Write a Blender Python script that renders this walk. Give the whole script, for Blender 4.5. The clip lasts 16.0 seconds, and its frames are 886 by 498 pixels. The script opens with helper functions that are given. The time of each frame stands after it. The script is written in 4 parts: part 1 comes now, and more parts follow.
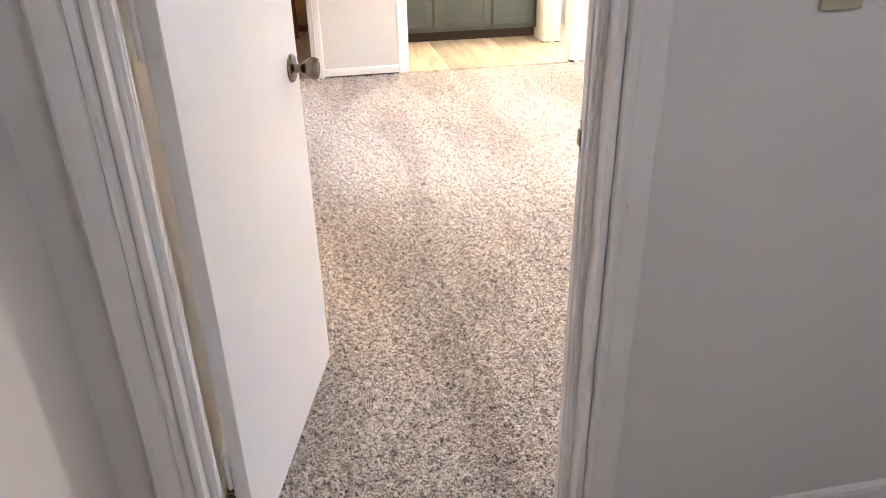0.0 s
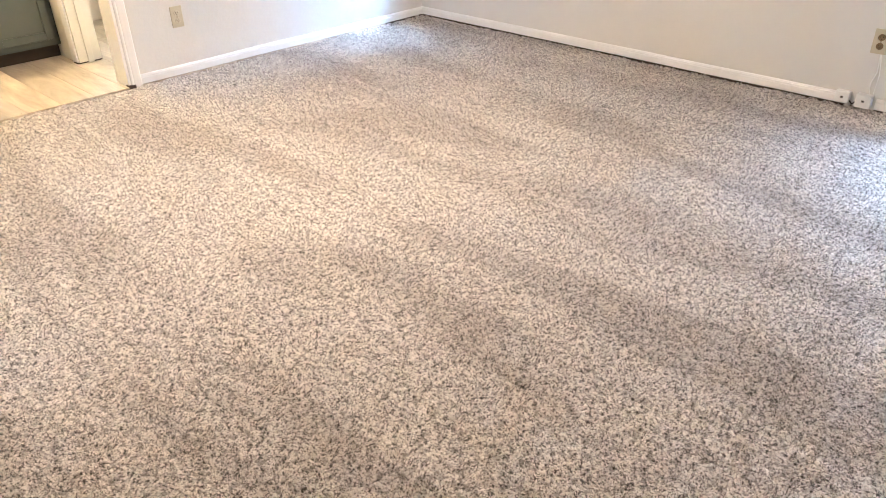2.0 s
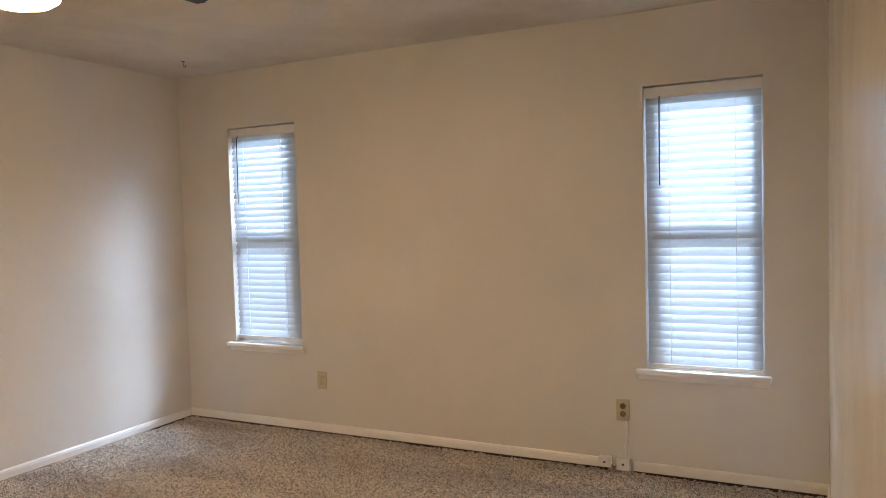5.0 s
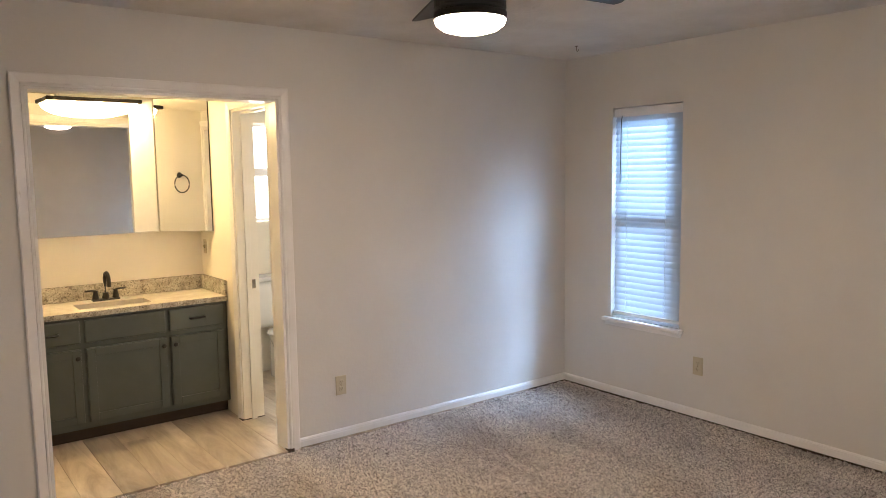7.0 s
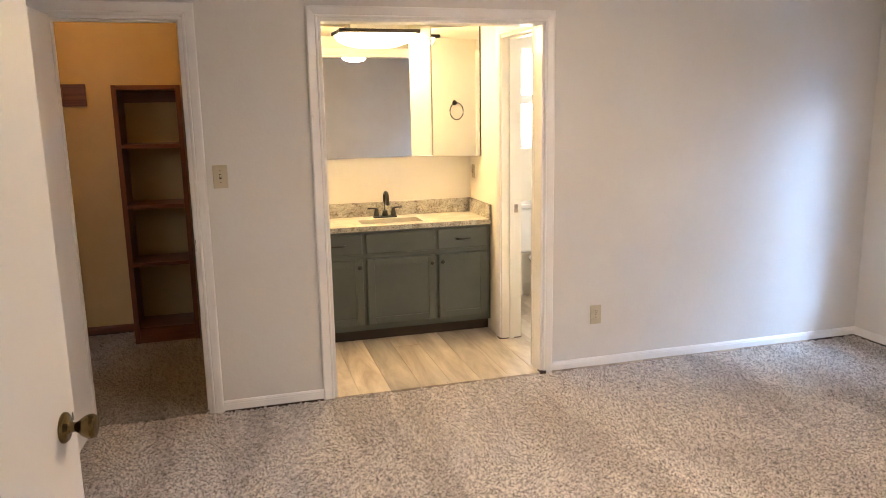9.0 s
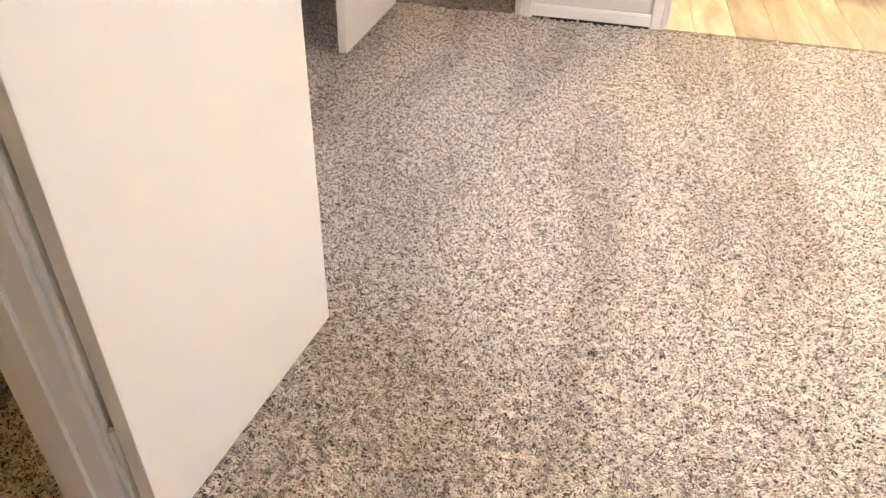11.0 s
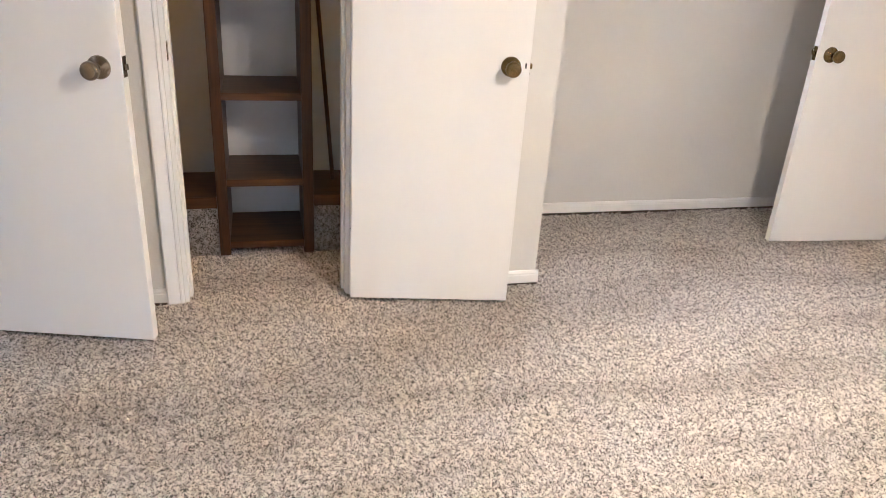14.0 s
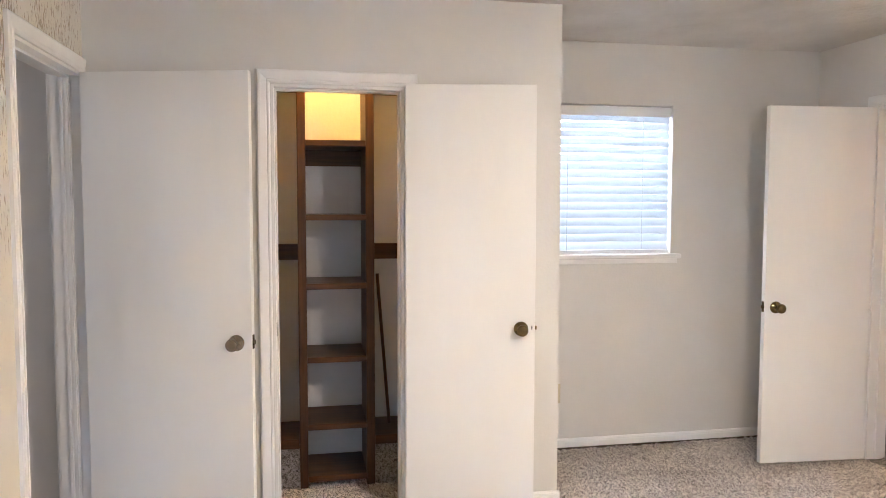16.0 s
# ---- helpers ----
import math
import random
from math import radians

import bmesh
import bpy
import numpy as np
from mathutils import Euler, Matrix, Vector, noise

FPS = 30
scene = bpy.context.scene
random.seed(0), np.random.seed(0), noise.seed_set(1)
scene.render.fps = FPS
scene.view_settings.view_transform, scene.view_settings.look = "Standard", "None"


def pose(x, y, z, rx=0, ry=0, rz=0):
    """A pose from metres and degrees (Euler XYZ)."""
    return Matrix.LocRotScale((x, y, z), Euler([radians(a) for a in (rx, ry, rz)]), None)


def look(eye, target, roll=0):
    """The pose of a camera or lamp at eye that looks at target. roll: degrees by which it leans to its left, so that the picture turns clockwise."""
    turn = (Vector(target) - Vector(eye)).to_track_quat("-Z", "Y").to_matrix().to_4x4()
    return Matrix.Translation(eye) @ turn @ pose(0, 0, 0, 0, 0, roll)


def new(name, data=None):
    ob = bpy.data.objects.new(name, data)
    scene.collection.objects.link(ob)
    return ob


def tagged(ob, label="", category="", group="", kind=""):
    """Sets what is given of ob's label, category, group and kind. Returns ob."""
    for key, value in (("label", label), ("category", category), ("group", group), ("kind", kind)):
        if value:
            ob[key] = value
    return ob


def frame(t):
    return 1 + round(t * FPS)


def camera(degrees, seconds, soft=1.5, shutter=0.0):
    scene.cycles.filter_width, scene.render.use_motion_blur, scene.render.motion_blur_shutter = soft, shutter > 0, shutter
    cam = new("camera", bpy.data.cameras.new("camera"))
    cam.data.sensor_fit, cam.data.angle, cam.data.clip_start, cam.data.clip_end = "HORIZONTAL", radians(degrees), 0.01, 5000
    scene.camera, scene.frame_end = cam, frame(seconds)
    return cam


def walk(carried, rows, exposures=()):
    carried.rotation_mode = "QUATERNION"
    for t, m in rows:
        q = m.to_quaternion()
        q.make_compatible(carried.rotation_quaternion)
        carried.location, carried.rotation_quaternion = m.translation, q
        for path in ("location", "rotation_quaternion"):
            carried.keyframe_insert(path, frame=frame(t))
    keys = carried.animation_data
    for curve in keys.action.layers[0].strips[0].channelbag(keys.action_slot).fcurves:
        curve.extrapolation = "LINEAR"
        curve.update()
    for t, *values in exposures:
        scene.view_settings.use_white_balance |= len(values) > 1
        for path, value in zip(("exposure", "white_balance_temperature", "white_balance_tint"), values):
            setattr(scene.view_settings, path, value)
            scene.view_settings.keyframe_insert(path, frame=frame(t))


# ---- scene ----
cam = camera(62.4, 16.0, 0.85)

PATH = [
    (0, (0.314, -1.171, 1.34), (0.619, 0.574, 0.412), -1.2),
    (0.5, (0.321, -0.789, 1.289), (0.7, 0.888, 0.268), -2.7),
    (1, (0.342, -0.417, 1.293), (0.85, 1.195, 0.223), -3.3),
    (1.5, (0.382, -0.079, 1.294), (1.273, 1.362, 0.231), -0.8),
    (2, (0.573, 0.052, 1.308), (1.805, 1.253, 0.289), -1.0),
    (2.5, (0.684, 0.123, 1.288), (2.26, 0.938, 0.365), 0.7),
    (3, (0.709, 0.133, 1.323), (2.452, 0.789, 0.593), 1.4),
    (3.5, (0.677, 0.13, 1.362), (2.493, 0.79, 0.847), 0.7),
    (3.7, (0.665, 0.131, 1.371), (2.501, 0.803, 0.95), 0.3),
    (5.8, (0.643, 0.096, 1.566), (2.378, 1.09, 1.55), -1.0),
    (6, (0.61, 0.122, 1.612), (2.297, 1.196, 1.547), -1.2),
    (6.5, (0.501, 0.208, 1.599), (1.992, 1.533, 1.455), -1.1),
    (7, (0.459, 0.262, 1.621), (1.664, 1.845, 1.416), -0.8),
    (7.5, (0.492, 0.273, 1.615), (1.429, 2.025, 1.385), -0.8),
    (8, (0.519, 0.269, 1.619), (1.25, 2.114, 1.368), -0.9),
    (8.5, (0.524, 0.265, 1.576), (1.135, 2.15, 1.305), -1.2),
    (9, (0.543, 0.246, 1.58), (1.079, 2.136, 1.206), -1.0),
    (9.5, (0.546, 0.257, 1.484), (1.038, 2.084, 0.837), -0.9),
    (10, (0.572, 0.249, 1.348), (0.955, 1.963, 0.39), -1.5),
    (10.2, (0.578, 0.331, 1.315), (0.867, 1.999, 0.25), -1.9),
    (12.3, (1.13, 1.215, 1.178), (0.017, 2.26, -0.114), 10.3),
    (12.5, (1.271, 1.232, 1.18), (0.074, 2.206, -0.092), 9.1),
    (13, (1.784, 1.187, 1.228), (0.28, 1.865, 0.096), 3.4),
    (13.5, (2.211, 1.129, 1.25), (0.544, 1.652, 0.277), 4.5),
    (14, (2.544, 1.088, 1.34), (0.776, 1.553, 0.53), 3.6),
    (14.5, (2.808, 0.935, 1.422), (0.958, 1.433, 0.849), 1.8),
    (15, (2.961, 0.882, 1.502), (1.052, 1.372, 1.163), 1.0),
    (15.5, (3.206, 0.903, 1.513), (1.26, 1.322, 1.317), 0.7),
    (16, (3.408, 0.921, 1.504), (1.448, 1.296, 1.375), 0.1),
]
EXPOSURE = [
    (0, 2.67, 5300, 15), (0.5, 2.52, 5250, 15), (1, 2.42, 5250, 14), (2, 2.0, 5650, 13), (2.5, 1.85, 7300, 13), (3.5, 1.15, 7050, 15),
    (5.8, 0.68, 7700, 19), (6.5, 0.70, 7200, 17), (7.0, 0.72, 6000, 16), (7.5, 0.86, 5950, 15), (9, 1.22, 6000, 17), (10.2, 1.95, 5950, 16),
    (12.3, 2.24, 5150, 12), (14, 2.16, 5300, 12), (16, 2.05, 5350, 12)]
walk(cam, [(t, look(eye, target, roll)) for t, eye, target, roll in PATH], EXPOSURE)

# ---- world and light ----
world = bpy.data.worlds.new("world")
scene.world = world
world.use_nodes = True
wn = world.node_tree
bg = wn.nodes["Background"]
sky = wn.nodes.new("ShaderNodeTexSky")
sky.sky_type = 'NISHITA'
sky.sun_disc = False
sky.sun_elevation, sky.sun_rotation = radians(48), radians(200)
wn.links.new(sky.outputs[0], bg.inputs[0])
bg.inputs[1].default_value = 0.08

sun = new("sun", bpy.data.lights.new("sun", 'SUN'))
sun.data.energy, sun.data.angle, sun.data.color = 2.0, radians(0.5), (1, 0.95, 0.88)
sun.matrix_world = look((-3, -8, 9), (0, 0, 0))

FAN_GLOW, VANITY_GLOW, BULB_GLOW, HALL_GLOW = 108.0, 47.0, 110.0, 6.6


def window_light(name, at, target, w, h, watts, color):
    lamp = new(name, bpy.data.lights.new(name, 'AREA'))
    lamp.data.shape, lamp.data.size, lamp.data.size_y = 'RECTANGLE', w, h
    lamp.data.energy, lamp.data.color = watts, color
    lamp.matrix_world = look(at, target)
    return lamp


DAY = (0.48, 0.71, 1.0)
window_light("daylight_east_north", (7.10, 1.75, 3.30), (4.65, 3.45, 1.25), 2.4, 1.9, 640, DAY)
window_light("daylight_east_south", (7.10, 0.56, 3.30), (4.65, 0.57, 1.25), 2.2, 1.9, 340, DAY)
window_light("daylight_west", (-1.55, 2.71, 2.25), (-0.75, 2.71, 1.6), 1.1, 1.1, 32, (0.95, 0.92, 0.92))
window_light("daylight_bath", (3.02, 6.16, 1.85), (3.02, 5.4, 1.5), 0.7, 1.0, 60, (1.0, 0.93, 0.78))


# ---- materials ----
def mat(name, color, rough=0.5, metal=0.0):
    m = bpy.data.materials.new(name)
    m.use_nodes = True
    b = m.node_tree.nodes["Principled BSDF"]
    b.inputs["Base Color"].default_value = (*color, 1)
    b.inputs["Roughness"].default_value = rough
    b.inputs["Metallic"].default_value = metal
    return m


def node(m, kind, **values):
    n = m.node_tree.nodes.new(kind)
    for key, value in values.items():
        n.inputs[key].default_value = value
    return n


def link(m, a, b):
    m.node_tree.links.new(a, b)


def bsdf(m):
    return m.node_tree.nodes["Principled BSDF"]


def coords(m, scale=(1, 1, 1), rot=(0, 0, 0)):
    mp = node(m, "ShaderNodeMapping")
    mp.inputs["Scale"].default_value = scale
    mp.inputs["Rotation"].default_value = rot
    geo = node(m, "ShaderNodeNewGeometry")
    link(m, geo.outputs["Position"], mp.inputs["Vector"])
    return mp.outputs["Vector"]


def ramp(m, fac, stops):
    r = m.node_tree.nodes.new("ShaderNodeValToRGB")
    while len(r.color_ramp.elements) < len(stops):
        r.color_ramp.elements.new(0.5)
    for e, (p, c) in zip(r.color_ramp.elements, stops):
        e.position, e.color = p, (*c, 1)
    link(m, fac, r.inputs["Fac"])
    return r.outputs["Color"]


def bump(m, height, strength, distance):
    b = node(m, "ShaderNodeBump", Strength=strength, Distance=distance)
    link(m, height, b.inputs["Height"])
    link(m, b.outputs["Normal"], bsdf(m).inputs["Normal"])
    return b


def mottled(name, c0, c1, scale, rough, grain=120, strength=0.15, distance=0.002, stretch=(1, 1, 1), rough_var=0.08):
    """Paint or stain with broad mottling, fine relief and uneven gloss."""
    m = mat(name, c0, rough)
    v = coords(m, stretch)
    big = node(m, "ShaderNodeTexNoise", Scale=scale, Detail=5.0, Roughness=0.6)
    link(m, v, big.inputs["Vector"])
    link(m, ramp(m, big.outputs["Fac"], [(0.3, c0), (0.7, c1)]), bsdf(m).inputs["Base Color"])
    fine = node(m, "ShaderNodeTexNoise", Scale=grain, Detail=3.0, Roughness=0.55)
    link(m, v, fine.inputs["Vector"])
    bump(m, fine.outputs["Fac"], strength, distance)
    mr = node(m, "ShaderNodeMapRange", **{"To Min": rough - rough_var, "To Max": rough + rough_var})
    link(m, big.outputs["Fac"], mr.inputs["Value"])
    link(m, mr.outputs["Result"], bsdf(m).inputs["Roughness"])
    return m


WALL = mottled("wall_paint", (0.665, 0.643, 0.60), (0.715, 0.698, 0.66), 1.6, 0.42, 60, 0.22, 0.004)
WALL_CREAM = mottled("wall_paint_cream", (0.80, 0.76, 0.66), (0.84, 0.80, 0.71), 2.0, 0.45, 70, 0.2, 0.003)
# dark tan holds the amber bulb light and gloom of the closets
CLOSET = mottled("closet_paint_amber_dim", (0.42, 0.30, 0.12), (0.48, 0.355, 0.16), 2.0, 0.6, 80, 0.2, 0.003)
HALL = mottled("hall_paint", (0.74, 0.72, 0.69), (0.78, 0.76, 0.73), 1.4, 0.5, 70, 0.15, 0.002)
TRIM = mottled("trim_paint", (0.80, 0.785, 0.76), (0.86, 0.85, 0.83), 6, 0.32, 160, 0.10, 0.001)
SCUFF = node(TRIM, "ShaderNodeTexNoise", Scale=1.0, Detail=5.0, Roughness=0.7)
link(TRIM, coords(TRIM, (34, 34, 11)), SCUFF.inputs["Vector"])
scuff_mask = node(TRIM, "ShaderNodeMapRange", **{"From Min": 0.68, "From Max": 0.76, "To Max": 0.4})
link(TRIM, SCUFF.outputs["Fac"], scuff_mask.inputs["Value"])
scuffed = node(TRIM, "ShaderNodeMixRGB")
link(TRIM, scuff_mask.outputs["Result"], scuffed.inputs["Fac"])
link(TRIM, bsdf(TRIM).inputs["Base Color"].links[0].from_socket, scuffed.inputs[1])
scuffed.inputs[2].default_value = (0.34, 0.31, 0.27, 1)
link(TRIM, scuffed.outputs[0], bsdf(TRIM).inputs["Base Color"])
DOOR = mottled("door_paint", (0.81, 0.795, 0.765), (0.85, 0.84, 0.815), 3, 0.36, 200, 0.05, 0.001, (1, 1, 0.3), 0.01)
PLASTIC = mottled("almond_plastic", (0.52, 0.46, 0.32), (0.56, 0.50, 0.36), 20, 0.35, 300, 0.02, 0.0005)
PLASTIC_DARK = mat("dark_slot", (0.03, 0.025, 0.02), 0.5)
WHITE_PLASTIC = mottled("white_plastic", (0.78, 0.78, 0.76), (0.82, 0.82, 0.80), 15, 0.4, 200, 0.02, 0.0005)
BRASS = mottled("aged_brass", (0.13, 0.09, 0.035), (0.24, 0.175, 0.08), 25, 0.22, 200, 0.03, 0.0005)
bsdf(BRASS).inputs["Metallic"].default_value = 1.0
NICKEL = mottled("worn_nickel", (0.19, 0.155, 0.115), (0.34, 0.29, 0.23), 25, 0.25, 200, 0.03, 0.0005)
bsdf(NICKEL).inputs["Metallic"].default_value = 1.0
PAINTED_METAL = mottled("painted_hinge", (0.72, 0.71, 0.69), (0.80, 0.79, 0.77), 30, 0.45, 200, 0.1, 0.001)
BLACK_METAL = mottled("black_metal", (0.010, 0.009, 0.0085), (0.018, 0.016, 0.015), 10, 0.42, 200, 0.05, 0.0005)
GREY_METAL = mottled("dark_louvre_metal", (0.10, 0.095, 0.085), (0.17, 0.16, 0.145), 30, 0.6, 200, 0.05, 0.0005)
GAP = mat("shadow_gap", (0.05, 0.035, 0.025), 0.9)
CHROME = mat("mirror_silver", (0.86, 0.87, 0.86), 0.02, 1.0)
PORCELAIN = mottled("porcelain", (0.80, 0.80, 0.78), (0.84, 0.84, 0.82), 6, 0.12, 100, 0.01, 0.0005)
VINYL_FRAME = mottled("vinyl_frame", (0.76, 0.77, 0.77), (0.82, 0.82, 0.82), 10, 0.4, 150, 0.03, 0.0005)

# glossy south wall: brushed-on enamel with runs and brush marks
SOUTH = mottled("south_wall_paint", (0.72, 0.66, 0.56), (0.79, 0.74, 0.65), 1.6, 0.14, 70, 0.06, 0.003, rough_var=0.04)
sv = coords(SOUTH, (26, 26, 2.2))
strokes = node(SOUTH, "ShaderNodeTexNoise", Scale=1.0, Detail=4.0, Roughness=0.65)
link(SOUTH, sv, strokes.inputs["Vector"])
edge = node(SOUTH, "ShaderNodeMapRange", **{"From Min": 0.56, "From Max": 0.68})
link(SOUTH, strokes.outputs["Fac"], edge.inputs["Value"])
bump(SOUTH, edge.outputs["Result"], 0.05, 0.002)
fv = coords(SOUTH, (95, 95, 20), (0, radians(3), 0))
fleck = node(SOUTH, "ShaderNodeTexNoise", Scale=1.0, Detail=3.0, Roughness=0.7)
link(SOUTH, fv, fleck.inputs["Vector"])
patch = node(SOUTH, "ShaderNodeTexNoise", Scale=2.6, Detail=2.0)
link(SOUTH, coords(SOUTH, (1, 1, 0.5)), patch.inputs["Vector"])
both_f = node(SOUTH, "ShaderNodeMath")
both_f.operation = 'ADD'
link(SOUTH, fleck.outputs["Fac"], both_f.inputs[0])
half_f = node(SOUTH, "ShaderNodeMath")
half_f.operation = 'MULTIPLY'
half_f.inputs[1].default_value = 0.55
link(SOUTH, patch.outputs["Fac"], half_f.inputs[0])
link(SOUTH, half_f.outputs[0], both_f.inputs[1])
mask_f = node(SOUTH, "ShaderNodeMapRange", **{"From Min": 0.845, "From Max": 0.89})
link(SOUTH, both_f.outputs[0], mask_f.inputs["Value"])
where = node(SOUTH, "ShaderNodeSeparateXYZ")
link(SOUTH, coords(SOUTH), where.inputs[0])
worn = mask_f.outputs["Result"]
for axis, a0, a1 in (("X", 2.1, 1.5), ("Z", 0.95, 1.35)):
    near = node(SOUTH, "ShaderNodeMapRange", **{"From Min": a0, "From Max": a1})
    link(SOUTH, where.outputs[axis], near.inputs["Value"])
    keep = node(SOUTH, "ShaderNodeMath")
    keep.operation = 'MULTIPLY'
    link(SOUTH, worn, keep.inputs[0])
    link(SOUTH, near.outputs["Result"], keep.inputs[1])
    worn = keep.outputs[0]
mix_f = node(SOUTH, "ShaderNodeMixRGB")
old_f = bsdf(SOUTH).inputs["Base Color"].links[0].from_socket
link(SOUTH, worn, mix_f.inputs["Fac"])
link(SOUTH, old_f, mix_f.inputs[1])
mix_f.inputs[2].default_value = (0.40, 0.33, 0.25, 1)
link(SOUTH, mix_f.outputs[0], bsdf(SOUTH).inputs["Base Color"])

# ceiling: stomped texture, faint grey soiling
CEILING = mottled("ceiling_texture", (0.50, 0.465, 0.41), (0.74, 0.715, 0.675), 0.9, 0.85, 28, 0.5, 0.012)


def wood(name, dark, light, axis, rough, plank=False):
    """Stained wood, grain along one axis (0 x, 1 y, 2 z)."""
    m = mat(name, dark, rough)
    s = [38.0, 38.0, 38.0] if not plank else [8.0, 8.0, 8.0]
    s[axis] = 2.2 if not plank else 1.3
    v = coords(m, tuple(s))
    if plank:
        info = node(m, "ShaderNodeObjectInfo")
        shift = node(m, "ShaderNodeVectorMath")
        shift.operation = 'ADD'
        mul = node(m, "ShaderNodeMath")
        mul.operation = 'MULTIPLY'
        mul.inputs[1].default_value = 57.0
        link(m, info.outputs["Random"], mul.inputs[0])
        link(m, v, shift.inputs[0])
        link(m, mul.outputs[0], shift.inputs[1])
        v = shift.outputs[0]
    g = node(m, "ShaderNodeTexNoise", Scale=1.0, Detail=6.0, Roughness=0.65, Distortion=0.6)
    link(m, v, g.inputs["Vector"])
    col = ramp(m, g.outputs["Fac"], [(0.28, dark), (0.72, light)])
    if plank:
        hs = node(m, "ShaderNodeHueSaturation")
        mr = node(m, "ShaderNodeMapRange", **{"To Min": 0.78, "To Max": 1.20})
        link(m, info.outputs["Random"], mr.inputs["Value"])
        link(m, mr.outputs["Result"], hs.inputs["Value"])
        link(m, col, hs.inputs["Color"])
        col = hs.outputs["Color"]
    link(m, col, bsdf(m).inputs["Base Color"])
    bump(m, g.outputs["Fac"], 0.12, 0.002)
    bsdf(m).inputs["Specular IOR Level"].default_value = 0.3
    return m


WOOD_Z = wood("stained_wood_upright", (0.028, 0.011, 0.004), (0.098, 0.040, 0.012), 2, 0.42)
WOOD_Y = wood("stained_wood_shelf", (0.028, 0.012, 0.004), (0.115, 0.048, 0.015), 1, 0.42)
RED_Z = wood("mahogany_upright", (0.075, 0.024, 0.012), (0.16, 0.058, 0.026), 2, 0.35)
RED_X = wood("mahogany_shelf", (0.075, 0.024, 0.012), (0.17, 0.062, 0.028), 0, 0.35)
PLANK = wood("vinyl_plank", (0.30, 0.235, 0.165), (0.72, 0.64, 0.52), 1, 0.34, True)
CABINET = mottled("cabinet_paint", (0.066, 0.080, 0.070), (0.084, 0.098, 0.087), 5, 0.42, 160, 0.08, 0.001)

# granite for the splashes and counter edge, marble-like top
GRANITE = mat("speckled_granite", (0.4, 0.36, 0.3), 0.22)
gv = coords(GRANITE)
gvo = node(GRANITE, "ShaderNodeTexVoronoi", Scale=130.0)
gno = node(GRANITE, "ShaderNodeTexNoise", Scale=22.0, Detail=6.0)
link(GRANITE, gv, gvo.inputs["Vector"])
link(GRANITE, gv, gno.inputs["Vector"])
gmix = node(GRANITE, "ShaderNodeMixRGB")
gmix.blend_type = 'MULTIPLY'
gmix.inputs["Fac"].default_value = 0.85
link(GRANITE, ramp(GRANITE, gvo.outputs["Color"], [(0.1, (0.26, 0.23, 0.20)), (0.3, (0.46, 0.43, 0.37)), (0.7, (0.62, 0.59, 0.53))]), gmix.inputs[1])
link(GRANITE, ramp(GRANITE, gno.outputs["Fac"], [(0.3, (0.46, 0.43, 0.38)), (0.6, (0.93, 0.92, 0.88))]), gmix.inputs[2])
link(GRANITE, gmix.outputs[0], bsdf(GRANITE).inputs["Base Color"])


